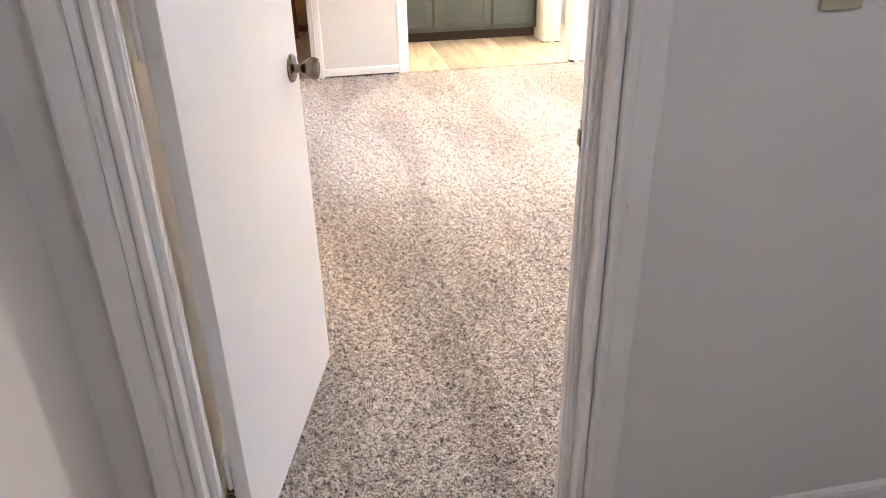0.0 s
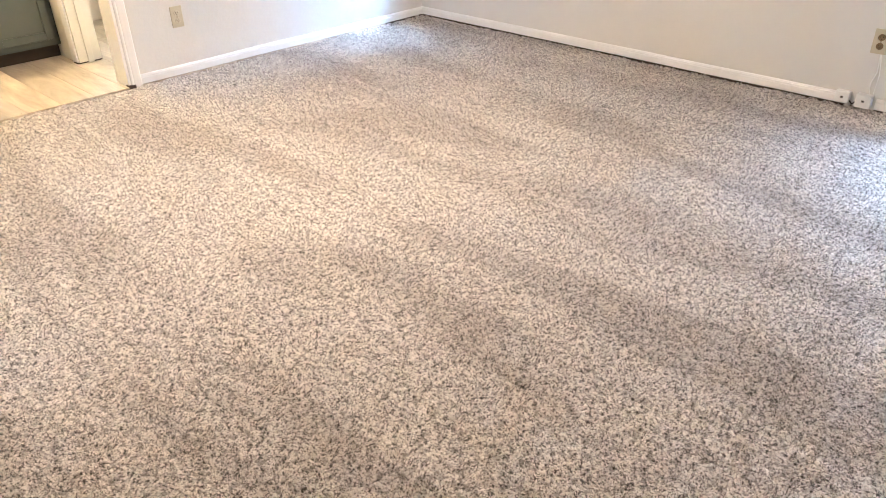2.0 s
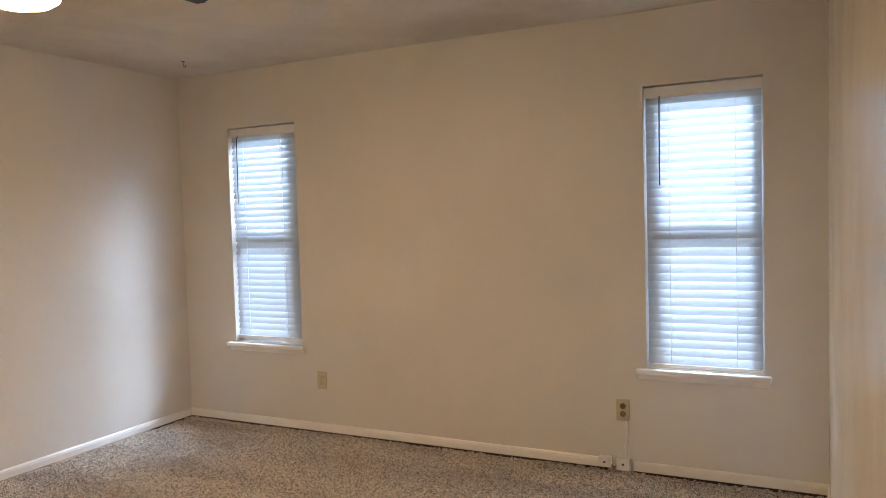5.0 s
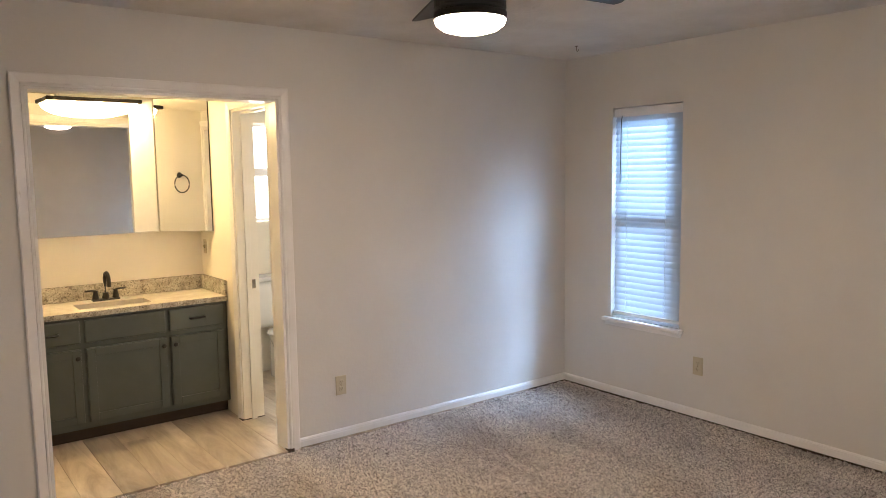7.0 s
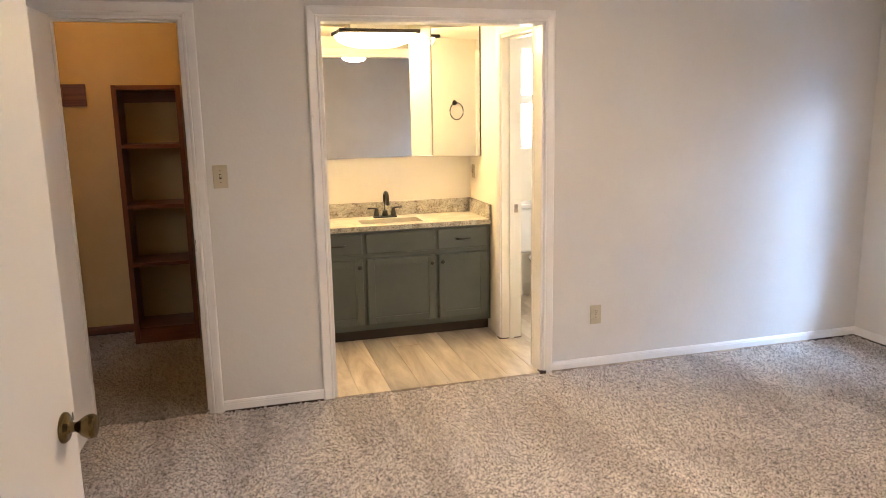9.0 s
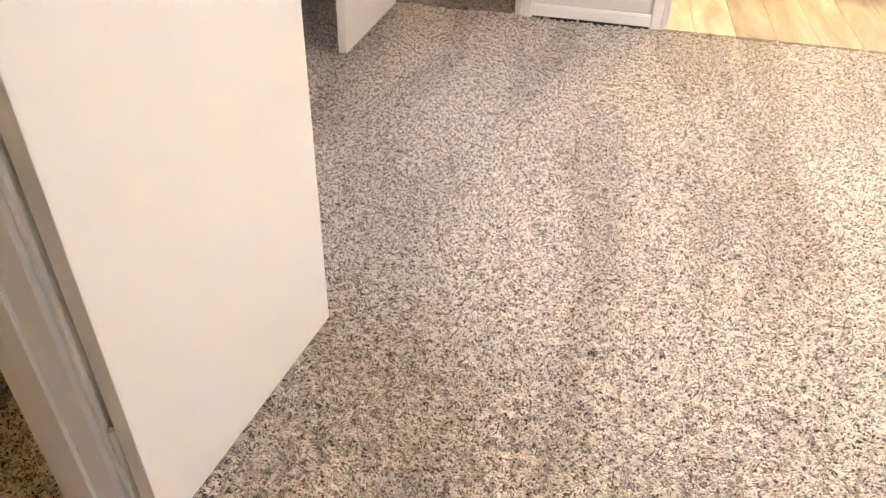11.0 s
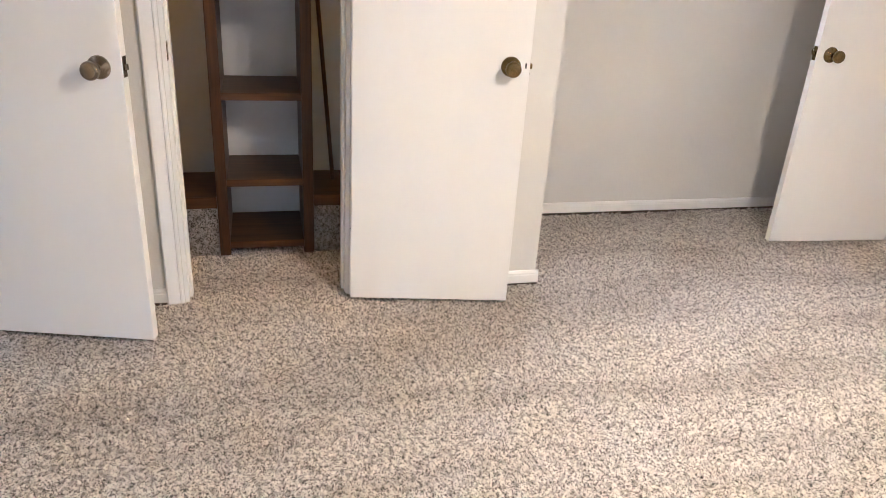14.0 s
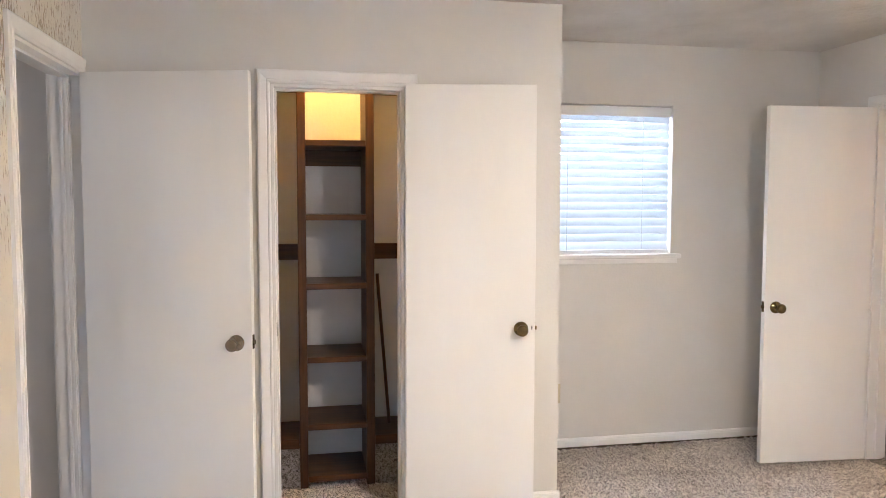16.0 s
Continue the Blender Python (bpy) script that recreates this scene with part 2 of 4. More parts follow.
def carpet_material(name, dim=1.0):
    m = mat(name, (0.3, 0.27, 0.24), 0.95)
    v = coords(m)
    warp = node(m, "ShaderNodeTexNoise", Scale=70.0, Detail=2.0)
    link(m, v, warp.inputs["Vector"])
    add = node(m, "ShaderNodeVectorMath")
    add.operation = 'MULTIPLY_ADD'
    add.inputs[1].default_value = (0.012, 0.012, 0.012)
    link(m, warp.outputs["Color"], add.inputs[0])
    link(m, v, add.inputs[2])
    tuft = node(m, "ShaderNodeTexVoronoi", Scale=152.0)
    link(m, add.outputs[0], tuft.inputs["Vector"])
    sep = node(m, "ShaderNodeSeparateColor")
    link(m, tuft.outputs["Color"], sep.inputs[0])
    yarn = node(m, "ShaderNodeTexNoise", Scale=176.0, Detail=4.0, Roughness=0.75)
    link(m, v, yarn.inputs["Vector"])
    spread = node(m, "ShaderNodeMapRange", **{"From Min": 0.34, "From Max": 0.66})
    link(m, yarn.outputs["Fac"], spread.inputs["Value"])
    blend = node(m, "ShaderNodeMixRGB")
    blend.inputs["Fac"].default_value = 0.33
    link(m, spread.outputs["Result"], blend.inputs[1])
    link(m, sep.outputs[0], blend.inputs[2])
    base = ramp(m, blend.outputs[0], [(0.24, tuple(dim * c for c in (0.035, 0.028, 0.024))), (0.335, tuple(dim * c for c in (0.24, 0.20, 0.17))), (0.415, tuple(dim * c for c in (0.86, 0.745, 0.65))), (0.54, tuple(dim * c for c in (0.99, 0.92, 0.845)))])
    clump = node(m, "ShaderNodeTexNoise", Scale=64.0, Detail=2.0, Roughness=0.6)
    link(m, v, clump.inputs["Vector"])
    lump = node(m, "ShaderNodeMixRGB")
    lump.blend_type = 'MULTIPLY'
    lump.inputs["Fac"].default_value = 1.0
    link(m, base, lump.inputs[1])
    link(m, ramp(m, clump.outputs["Fac"], [(0.38, (0.52, 0.50, 0.49)), (0.505, (1.0, 1.0, 1.0))]), lump.inputs[2])
    base = lump.outputs[0]
    tread = node(m, "ShaderNodeTexNoise", Scale=29.0, Detail=3.0, Roughness=0.7)
    link(m, v, tread.inputs["Vector"])
    pile = node(m, "ShaderNodeMixRGB")
    pile.blend_type = 'MULTIPLY'
    pile.inputs["Fac"].default_value = 1.0
    link(m, base, pile.inputs[1])
    link(m, ramp(m, tread.outputs["Fac"], [(0.38, (0.80, 0.79, 0.78)), (0.52, (1.0, 1.0, 1.0))]), pile.inputs[2])
    nap = node(m, "ShaderNodeTexNoise", Scale=1.0, Detail=2.0, Roughness=0.5, Distortion=0.3)
    link(m, coords(m, (3.4, 0.75, 1), (0, 0, radians(-9))), nap.inputs["Vector"])
    mix = node(m, "ShaderNodeMixRGB")
    mix.blend_type = 'MULTIPLY'
    mix.inputs["Fac"].default_value = 1.0
    link(m, pile.outputs[0], mix.inputs[1])
    link(m, ramp(m, nap.outputs["Fac"], [(0.41, (0.79, 0.78, 0.77)), (0.53, (1.0, 1.0, 1.0))]), mix.inputs[2])
    link(m, mix.outputs[0], bsdf(m).inputs["Base Color"])
    fib = node(m, "ShaderNodeTexNoise", Scale=420.0, Detail=2.0)
    link(m, v, fib.inputs["Vector"])
    both = node(m, "ShaderNodeMath")
    both.operation = 'SUBTRACT'
    link(m, fib.outputs["Fac"], both.inputs[0])
    link(m, tuft.outputs["Distance"], both.inputs[1])
    bump(m, both.outputs[0], 0.85, 0.006)
    bsdf(m).inputs["Sheen Weight"].default_value = 0.15
    return m


CARPET = carpet_material("carpet")
# copy of the room carpet with the closets' dimness multiplied into its colour
CARPET_DIM = carpet_material("dim_closet_carpet", 0.45)


def glow(name, color, strength):
    m = mat(name, (0.9, 0.88, 0.84), 0.4)
    bsdf(m).inputs["Emission Color"].default_value = (*color, 1)
    bsdf(m).inputs["Emission Strength"].default_value = strength
    return m


FAN_GLASS = glow("fan_diffuser", (1.0, 0.765, 0.52), FAN_GLOW)
VANITY_GLASS = glow("vanity_diffuser", (1.0, 0.69, 0.29), VANITY_GLOW)
HALL_GLASS = glow("hall_diffuser", (1.0, 0.89, 0.80), HALL_GLOW)
BULB = glow("closet_bulb", (1.0, 0.50, 0.10), BULB_GLOW)

SLAT = bpy.data.materials.new("blind_slat")
SLAT.use_nodes = True
sn = SLAT.node_tree
tr = sn.nodes.new("ShaderNodeBsdfTranslucent")
tr.inputs[0].default_value = (0.80, 0.84, 0.86, 1)
mx = sn.nodes.new("ShaderNodeMixShader")
mx.inputs[0].default_value = 0.36
sb = sn.nodes["Principled BSDF"]
sb.inputs["Base Color"].default_value = (0.55, 0.595, 0.64, 1)
sb.inputs["Roughness"].default_value = 0.4
sn.links.new(sb.outputs[0], mx.inputs[1])
sn.links.new(tr.outputs[0], mx.inputs[2])
sn.links.new(mx.outputs[0], sn.nodes["Material Output"].inputs[0])

GLASS = bpy.data.materials.new("pane_glass")
GLASS.use_nodes = True
gb = GLASS.node_tree.nodes["Principled BSDF"]
gb.inputs["Transmission Weight"].default_value = 1.0
gb.inputs["Roughness"].default_value = 0.02
gb.inputs["IOR"].default_value = 1.45
FROST = bpy.data.materials.new("frosted_glass")
FROST.use_nodes = True
fb = FROST.node_tree.nodes["Principled BSDF"]
fb.inputs["Transmission Weight"].default_value = 1.0
fb.inputs["Roughness"].default_value = 0.55
GROUND = mottled("lawn", (0.05, 0.07, 0.025), (0.09, 0.11, 0.045), 3, 0.9, 80, 0.6, 0.02)
EXTERIOR = mottled("exterior_brick", (0.30, 0.18, 0.13), (0.40, 0.26, 0.2), 6, 0.85, 40, 0.4, 0.01)


# ---- building blocks ----
def part(name, bm, material, parent=None, label="", m=None, smooth=False):
    data = bpy.data.meshes.new(name)
    if smooth:
        for f in bm.faces:
            f.smooth = True
    bm.to_mesh(data)
    bm.free()
    data.materials.append(material)
    ob = new(name, data)
    if parent is not None:
        ob.parent = parent
    if m is not None:
        ob.matrix_basis = m
    return tagged(ob, label)


def thing(name, m, label, category, group="", kind=""):
    ob = new(name)
    ob.empty_display_size = 0.1
    ob.matrix_basis = m
    return tagged(ob, label, category, group, kind)


def box(bm, x0, x1, y0, y1, z0, z1, bevel=0.0):
    r = bmesh.ops.create_cube(bm, size=1.0)
    vs = r["verts"]
    bmesh.ops.scale(bm, verts=vs, vec=(abs(x1 - x0), abs(y1 - y0), abs(z1 - z0)))
    bmesh.ops.translate(bm, verts=vs, vec=((x0 + x1) / 2, (y0 + y1) / 2, (z0 + z1) / 2))
    if bevel:
        es = {e for v in vs for e in v.link_edges}
        bmesh.ops.bevel(bm, geom=list(es), offset=bevel, segments=2, affect='EDGES', profile=0.6)
    return bm


def slab(*args, bevel=0.0):
    return box(bmesh.new(), *args, bevel=bevel)


def lathe(bm, profile, m=Matrix(), n=24):
    """Turn (radius, height) pairs round the z axis of m."""
    rings = []
    for r, h in profile:
        if r < 1e-6:
            rings.append([bm.verts.new(m @ Vector((0, 0, h)))])
        else:
            rings.append([bm.verts.new(m @ Vector((r * math.cos(2 * math.pi * k / n), r * math.sin(2 * math.pi * k / n), h))) for k in range(n)])
    for a, b in zip(rings, rings[1:]):
        for k in range(n):
            j = (k + 1) % n
            if len(a) == 1 and len(b) == 1:
                continue
            if len(a) == 1:
                bm.faces.new((a[0], b[k], b[j]))
            elif len(b) == 1:
                bm.faces.new((a[k], b[0], a[j]))
            else:
                bm.faces.new((a[k], b[k], b[j], a[j]))
    bmesh.ops.recalc_face_normals(bm, faces=bm.faces[:])
    return bm


def tube(bm, points, radius, n=10):
    """A round rod along a polyline."""
    pts = [Vector(p) for p in points]
    rings = []
    for i, p in enumerate(pts):
        d = (pts[min(i + 1, len(pts) - 1)] - pts[max(i - 1, 0)]).normalized()
        q = d.to_track_quat('Z', 'Y').to_matrix()
        rings.append([bm.verts.new(p + q @ Vector((radius * math.cos(2 * math.pi * k / n), radius * math.sin(2 * math.pi * k / n), 0))) for k in range(n)])
    for a, b in zip(rings, rings[1:]):
        for k in range(n):
            bm.faces.new((a[k], a[(k + 1) % n], b[(k + 1) % n], b[k]))
    bm.faces.new(list(reversed(rings[0])))
    bm.faces.new(rings[-1])
    bmesh.ops.recalc_face_normals(bm, faces=bm.faces[:])
    return bm


def wall(name, axis, along0, along1, face0, face1, height, holes, material, label, z0=0.0):
    """A wall along x (axis 0) or y (axis 1) between two faces, pierced by holes (a0, a1, z0, z1)."""
    bm = bmesh.new()
    cuts = sorted({along0, along1, *[h[0] for h in holes], *[h[1] for h in holes]})
    for a, b in zip(cuts, cuts[1:]):
        mid = (a + b) / 2
        spans, z = [], z0
        for h in sorted((h for h in holes if h[0] < mid < h[1]), key=lambda h: h[2]):
            if h[2] > z:
                spans.append((z, h[2]))
            z = h[3]
        if z < height:
            spans.append((z, height))
        for s, e in spans:
            if axis == 0:
                box(bm, a, b, face0, face1, s, e)
            else:
                box(bm, face0, face1, a, b, s, e)
    bmesh.ops.remove_doubles(bm, verts=bm.verts[:], dist=1e-5)
    return tagged(part(name, bm, material), label, "wall", kind="structure")


CASING_PROFILE = [(0.004, 0.0), (0.004, 0.010), (0.010, 0.013), (0.016, 0.013), (0.019, 0.009), (0.024, 0.011), (0.048, 0.016), (0.058, 0.017), (0.064, 0.013), (0.064, 0.0)]


def casing(u0, u1, h, place, wide=1.0, deep=1.0):
    """Mitred moulding round an opening; place(u, out, v) gives the point."""
    bm = bmesh.new()
    rows = []
    for d, t in CASING_PROFILE:
        d, t = d * wide, t * deep
        rows.append([bm.verts.new(place(*p)) for p in ((u0 - d, t, 0.004), (u0 - d, t, h + d), (u1 + d, t, h + d), (u1 + d, t, 0.004))])
    for a, b in zip(rows, rows[1:]):
        for k in range(3):
            bm.faces.new((a[k], a[k + 1], b[k + 1], b[k]))
    for k in (0, 3):
        bm.faces.new([r[k] for r in rows])
    bmesh.ops.recalc_face_normals(bm, faces=bm.faces[:])
    return bm


BASE_PROFILE = [(0.0, 0.0), (0.012, 0.0), (0.012, 0.032), (0.010, 0.037), (0.010, 0.042), (0.005, 0.050), (0.0, 0.053)]


def baseboard(name, p0, p1, normal, material=None, label="white painted wooden baseboard, scuffed along the carpet"):
    bm = bmesh.new()
    a, b, n = Vector((*p0, 0.012)), Vector((*p1, 0.012)), Vector((*normal, 0))
    steps = max(2, int((b - a).length / 0.35))
    rows = []
    rnd = random.Random(str(p0))
    for k in range(steps + 1):
        c = a.lerp(b, k / steps)
        w = rnd.uniform(-0.0015, 0.0015)
        rows.append([bm.verts.new(c + n * (t + (w if t > 0 else 0)) + Vector((0, 0, z + w))) for t, z in BASE_PROFILE])
    for r, s in zip(rows, rows[1:]):
        for k in range(len(r) - 1):
            bm.faces.new((r[k], r[k + 1], s[k + 1], s[k]))
    bm.faces.new(rows[0])
    bm.faces.new(list(reversed(rows[-1])))
    bmesh.ops.recalc_face_normals(bm, faces=bm.faces[:])
    board = tagged(part(name, bm, material or TRIM), label, "baseboard", kind="structure")
    # near-black strip: the shade of the gap under the board, put in as colour
    e = bmesh.new()
    c = (a + b) / 2 + n * 0.004
    d = (b - a).length - 0.004
    box(e, c.x - (d / 2 if n.y else 0.004), c.x + (d / 2 if n.y else 0.004), c.y - (d / 2 if n.x else 0.004), c.y + (d / 2 if n.x else 0.004), -0.006, 0.0115)
    part("gap_shade_strip", e, GAP, board, "dark strip standing in for the shaded gap under the board")
    return board


# ---- the room's measures ----
H = 2.45                       # ceiling
NORTH, EAST, WEST, CORNER = 4.143, 4.59, -0.75, 2.155
T = 0.12                       # wall thickness
C1 = (-0.255, 0.345, 2.045)    # closet doorway in the north wall
VAN = (1.008, 2.255, 2.047)    # vanity opening in the north wall
ENT = (0.030, 0.780, 2.045)    # entry doorway in the south wall
C2 = (0.785, 1.385, 2.030)     # closet doorway in the jutting west wall
WIN1 = (3.116, 3.690, 0.575, 2.062)
WIN2 = (0.280, 0.858, 0.575, 2.062)
WIN3 = (2.285, 3.144, 1.190, 2.086)
TB = 0.135
VBACK, VLEFT, VRIGHT, VCEIL = 5.50, 0.985, 2.258, 2.20
BATH_Y0, BATH_Y1 = 4.30, 4.835
BATH_E, BATH_N = 4.2, 5.9

# ---- setting: walls, floors, ceilings ----
wall("wall_north", 0, WEST - T, EAST + T, NORTH, NORTH + T, H, [(C1[0], C1[1], 0, C1[2]), (VAN[0], VAN[1], 0, VAN[2])], WALL, "white painted bedroom wall with two doorways")
wall("wall_east", 1, -T, NORTH, EAST, EAST + T, H, [WIN1, WIN2], WALL, "white painted bedroom wall with two narrow windows")
wall("wall_south", 0, 0.0, EAST, -T / 2, 0.0, H, [(ENT[0], ENT[1], 0, ENT[2])], SOUTH, "glossy white brush-painted bedroom wall with the entry doorway")
wall("wall_closet_front", 1, 0.0, CORNER, -0.11, 0.0, H, [(C2[0], C2[1], 0, C2[2])], WALL, "white painted wall jutting into the room with a closet doorway")
wall("wall_closet_return", 0, WEST, -0.11, CORNER - 0.11, CORNER, H, [], WALL, "white painted return wall beside the small window")
wall("wall_west", 1, -T, NORTH, WEST - T, WEST, H, [WIN3], WALL, "white painted wall with the small window")
wall("wall_hall_north", 0, WEST, EAST, -T, -T / 2, H, [(ENT[0], ENT[1], 0, ENT[2])], HALL, "grey white hallway wall with the bedroom doorway")
wall("wall_closet_south", 0, WEST, 0.0, -T / 2, 0.0, H, [], CLOSET, "end wall inside the closet, amber dimness in its paint colour")

# closet inner faces: amber lamplight and dimness are put into the paint colour
wall("wall_walkin_west", 1, NORTH + T, 5.90, -1.12, -1.0, H, [], CLOSET, "closet side wall, amber lamplight and dimness in its tan colour")
wall("wall_walkin_east", 1, NORTH + T, 5.90, VLEFT - 0.12, VLEFT, H, [], WALL_CREAM, "cream painted wall between closet and vanity alcove")
wall("wall_walkin_back", 0, -1.12, VLEFT, 5.90, 6.02, H, [], CLOSET, "closet back wall, amber lamplight and dimness in its tan colour")
wall("wall_vanity_back", 0, VLEFT, VRIGHT + T, VBACK, VBACK + T, H, [], WALL_CREAM, "cream painted wall behind the vanity")
wall("wall_bath_side", 1, NORTH + T, VBACK, VRIGHT, VRIGHT + TB, H, [(BATH_Y0, BATH_Y1, 0, 2.04)], WALL_CREAM, "cream painted wall with the bathroom doorway")
wall("wall_bath_west", 1, VBACK + T, BATH_N, VRIGHT, VRIGHT + T, H, [], WALL_CREAM, "cream painted bathroom wall")
wall("wall_bath_north", 0, VRIGHT, BATH_E + T, BATH_N, BATH_N + T, H, [(2.79, 3.25, 1.255, 2.05)], WALL_CREAM, "cream painted bathroom wall with a frosted window")
wall("wall_bath_east", 1, NORTH + T, BATH_N, BATH_E, BATH_E + T, H, [], WALL_CREAM, "cream painted bathroom wall")
wall("wall_hall_west", 1, -2.4, -T, -0.22, -0.10, H, [], HALL, "grey white hallway wall")
wall("wall_hall_east", 1, -2.4, -T, 1.75, 1.87, H, [], HALL, "grey white hallway wall")
wall("wall_hall_end", 0, -0.40, 1.87, -2.52, -2.4, H, [], HALL, "grey white hallway end wall")


def plain(name, x0, x1, y0, y1, z0, z1, material, label, category):
    return tagged(part(name, slab(x0, x1, y0, y1, z0, z1), material), label, category, kind="structure")


plain("ceiling", WEST - T, EAST + T, -T, NORTH + T, H, H + 0.1, CEILING, "off-white stomp-textured ceiling with faint grey stains", "ceiling")
plain("ceiling_walkin", -1.12, VLEFT, NORTH + T, 6.02, H, H + 0.1, CEILING, "textured closet ceiling", "ceiling")
plain("ceiling_vanity", VLEFT, VRIGHT, NORTH + T, VBACK, VCEIL, H + 0.1, WALL_CREAM, "lowered cream ceiling over the vanity", "ceiling")
plain("ceiling_bath", VRIGHT, BATH_E + T, NORTH + T, BATH_N + T, H + 0.005, H + 0.1, CEILING, "bathroom ceiling", "ceiling")
plain("ceiling_hall", -0.40, 1.87, -2.52, -T, H, H + 0.1, CEILING, "hallway ceiling", "ceiling")
plain("subfloor", -1.2, 4.8, -2.6, 6.7, -0.2, -0.02, GAP, "concrete slab under the floors", "floor")
tagged(part("ground", slab(-600, 600, -600, 600, -0.5, -0.35), GROUND), "grassy ground around the house", "ground", kind="structure")
plain("roof", -1.4, 5.0, -2.8, 6.9, H + 0.12, H + 0.25, EXTERIOR, "roof over the rooms", "roof")


def carpet(name, x0, x1, y0, y1, step, material, label, amp=0.006):
    """Cut-pile carpet as a finely uneven sheet."""
    nx, ny = int((x1 - x0) / step) + 1, int((y1 - y0) / step) + 1
    rng = np.random.default_rng(len(name) + nx)
    gx, gy = np.meshgrid(np.linspace(x0, x1, nx), np.linspace(y0, y1, ny))
    gz = rng.normal(0, amp, (ny, nx))
    gz = gz - 0.002 + 0.002 * np.sin(gx * 9.0 + 2 * np.sin(gy * 4.0))
    jx, jy = rng.normal(0, step * 0.22, (2, ny, nx))
    co = np.stack([gx + jx, gy + jy, gz], -1).reshape(-1, 3).astype(np.float32)
    i = np.arange(nx * ny).reshape(ny, nx)
    quads = np.stack([i[:-1, :-1], i[:-1, 1:], i[1:, 1:], i[1:, :-1]], -1).reshape(-1, 4).astype(np.int32)
    data = bpy.data.meshes.new(name)
    data.vertices.add(len(co))
    data.vertices.foreach_set("co", co.ravel())
    data.loops.add(quads.size)
    data.loops.foreach_set("vertex_index", quads.ravel())
    data.polygons.add(len(quads))
    data.polygons.foreach_set("loop_start", np.arange(0, quads.size, 4, dtype=np.int32))
    data.update(calc_edges=True)
    data.materials.append(material)
    data.polygons.foreach_set("use_smooth", np.ones(len(quads), dtype=bool))
    return tagged(new(name, data), label, "carpet", kind="structure")


carpet("floor", WEST - 0.02, EAST + 0.02, -0.06, NORTH + 0.01, 0.0085, CARPET, "speckled grey-beige cut-pile carpet with vacuum marks")
carpet("floor_walkin", -1.02, VLEFT - 0.10, NORTH + 0.01, 5.92, 0.012, CARPET_DIM, "speckled grey-beige carpet in the walk-in closet, closet dimness in its colour")
carpet("floor_hall", -0.32, 1.80, -2.45, -0.06, 0.012, CARPET, "speckled grey-beige hallway carpet")

# ---- baseboards ----
baseboard("baseboard", (C1[1] + 0.064, NORTH), (VAN[0] - 0.064, NORTH), (0, -1))
baseboard("baseboard", (VAN[1] + 0.064, NORTH), (EAST, NORTH), (0, -1))
baseboard("baseboard", (WEST, NORTH), (C1[0] - 0.064, NORTH), (0, -1))
baseboard("baseboard", (EAST, NORTH), (EAST, 1.075), (-1, 0))
baseboard("baseboard", (EAST, 0.935), (EAST, 0.0), (-1, 0))
baseboard("baseboard", (ENT[1] + 0.064, 0.0), (EAST, 0.0), (0, 1))
baseboard("baseboard", (0.0, 0.014), (0.0, C2[0] - 0.064), (1, 0))
baseboard("baseboard", (0.0, C2[1] + 0.064), (0.0, CORNER + 0.012), (1, 0))
baseboard("baseboard", (0.012, CORNER), (WEST, CORNER), (0, 1))
baseboard("baseboard", (WEST, CORNER), (WEST, NORTH), (1, 0))
baseboard("baseboard", (-1.0, 5.90), (VLEFT - 0.12, 5.90), (0, -1), RED_X, "dark stained wooden baseboard in the closet")
baseboard("baseboard", (1.75, -T), (ENT[1] + 0.064, -T), (0, -1))


# ---- doorways and doors ----
def knob_mesh(material):
    bm = bmesh.new()
    prof = [(0.0, 0.0), (0.034, 0.0), (0.034, 0.004), (0.030, 0.008), (0.014, 0.011), (0.011, 0.016), (0.011, 0.026), (0.014, 0.032), (0.021, 0.040), (0.0265, 0.052), (0.027, 0.060), (0.024, 0.066), (0.018, 0.068), (0.0, 0.066)]
    return lathe(bm, prof)


def door_leaf(parent, hinge, tip, side, metal, height=2.025, low=0.015, label=""):
    """A flat slab door from its hinge to its free edge; side +1 lays the thickness to the left of that line."""
    a, b = Vector((*hinge, 0)), Vector((*tip, 0))
    d = b - a
    w = d.length
    m = Matrix.Translation((a.x, a.y, 0)) @ Matrix.Rotation(math.atan2(d.y, d.x), 4, 'Z')
    y0, y1 = (0, 0.035) if side > 0 else (-0.035, 0)
    leaf = part("leaf", slab(0, w, y0, y1, low, low + height, bevel=0.0025), DOOR, parent, label, m)
    for face, turn in ((y0, 90), (y1, -90)):
        part("knob", knob_mesh(metal), metal, leaf, "", pose(w - 0.066, face, 0.912, turn), True)
    bm = slab(w - 0.0015, w + 0.0015, y0 + 0.006, y1 - 0.006, 0.885, 0.945, bevel=0.0007)
    plate = part("latch_plate", bm, metal, leaf)
    part("latch_bolt", slab(w, w + 0.010, y0 + 0.011, y1 - 0.011, 0.905, 0.923, bevel=0.003), metal, leaf)
    for z in (0.24, 1.13, 1.82):
        bm = bmesh.new()
        yb = y1 + 0.004 if side > 0 else y0 - 0.004
        tube(bm, [(-0.004, yb, z - 0.045), (-0.004, yb, z + 0.045)], 0.0055)
        box(bm, -0.0015, 0.0012, min(y0, y1) + 0.004, max(y0, y1) - 0.002, z - 0.044, z + 0.044)
        part("hinge", bm, PAINTED_METAL, leaf)
    return leaf


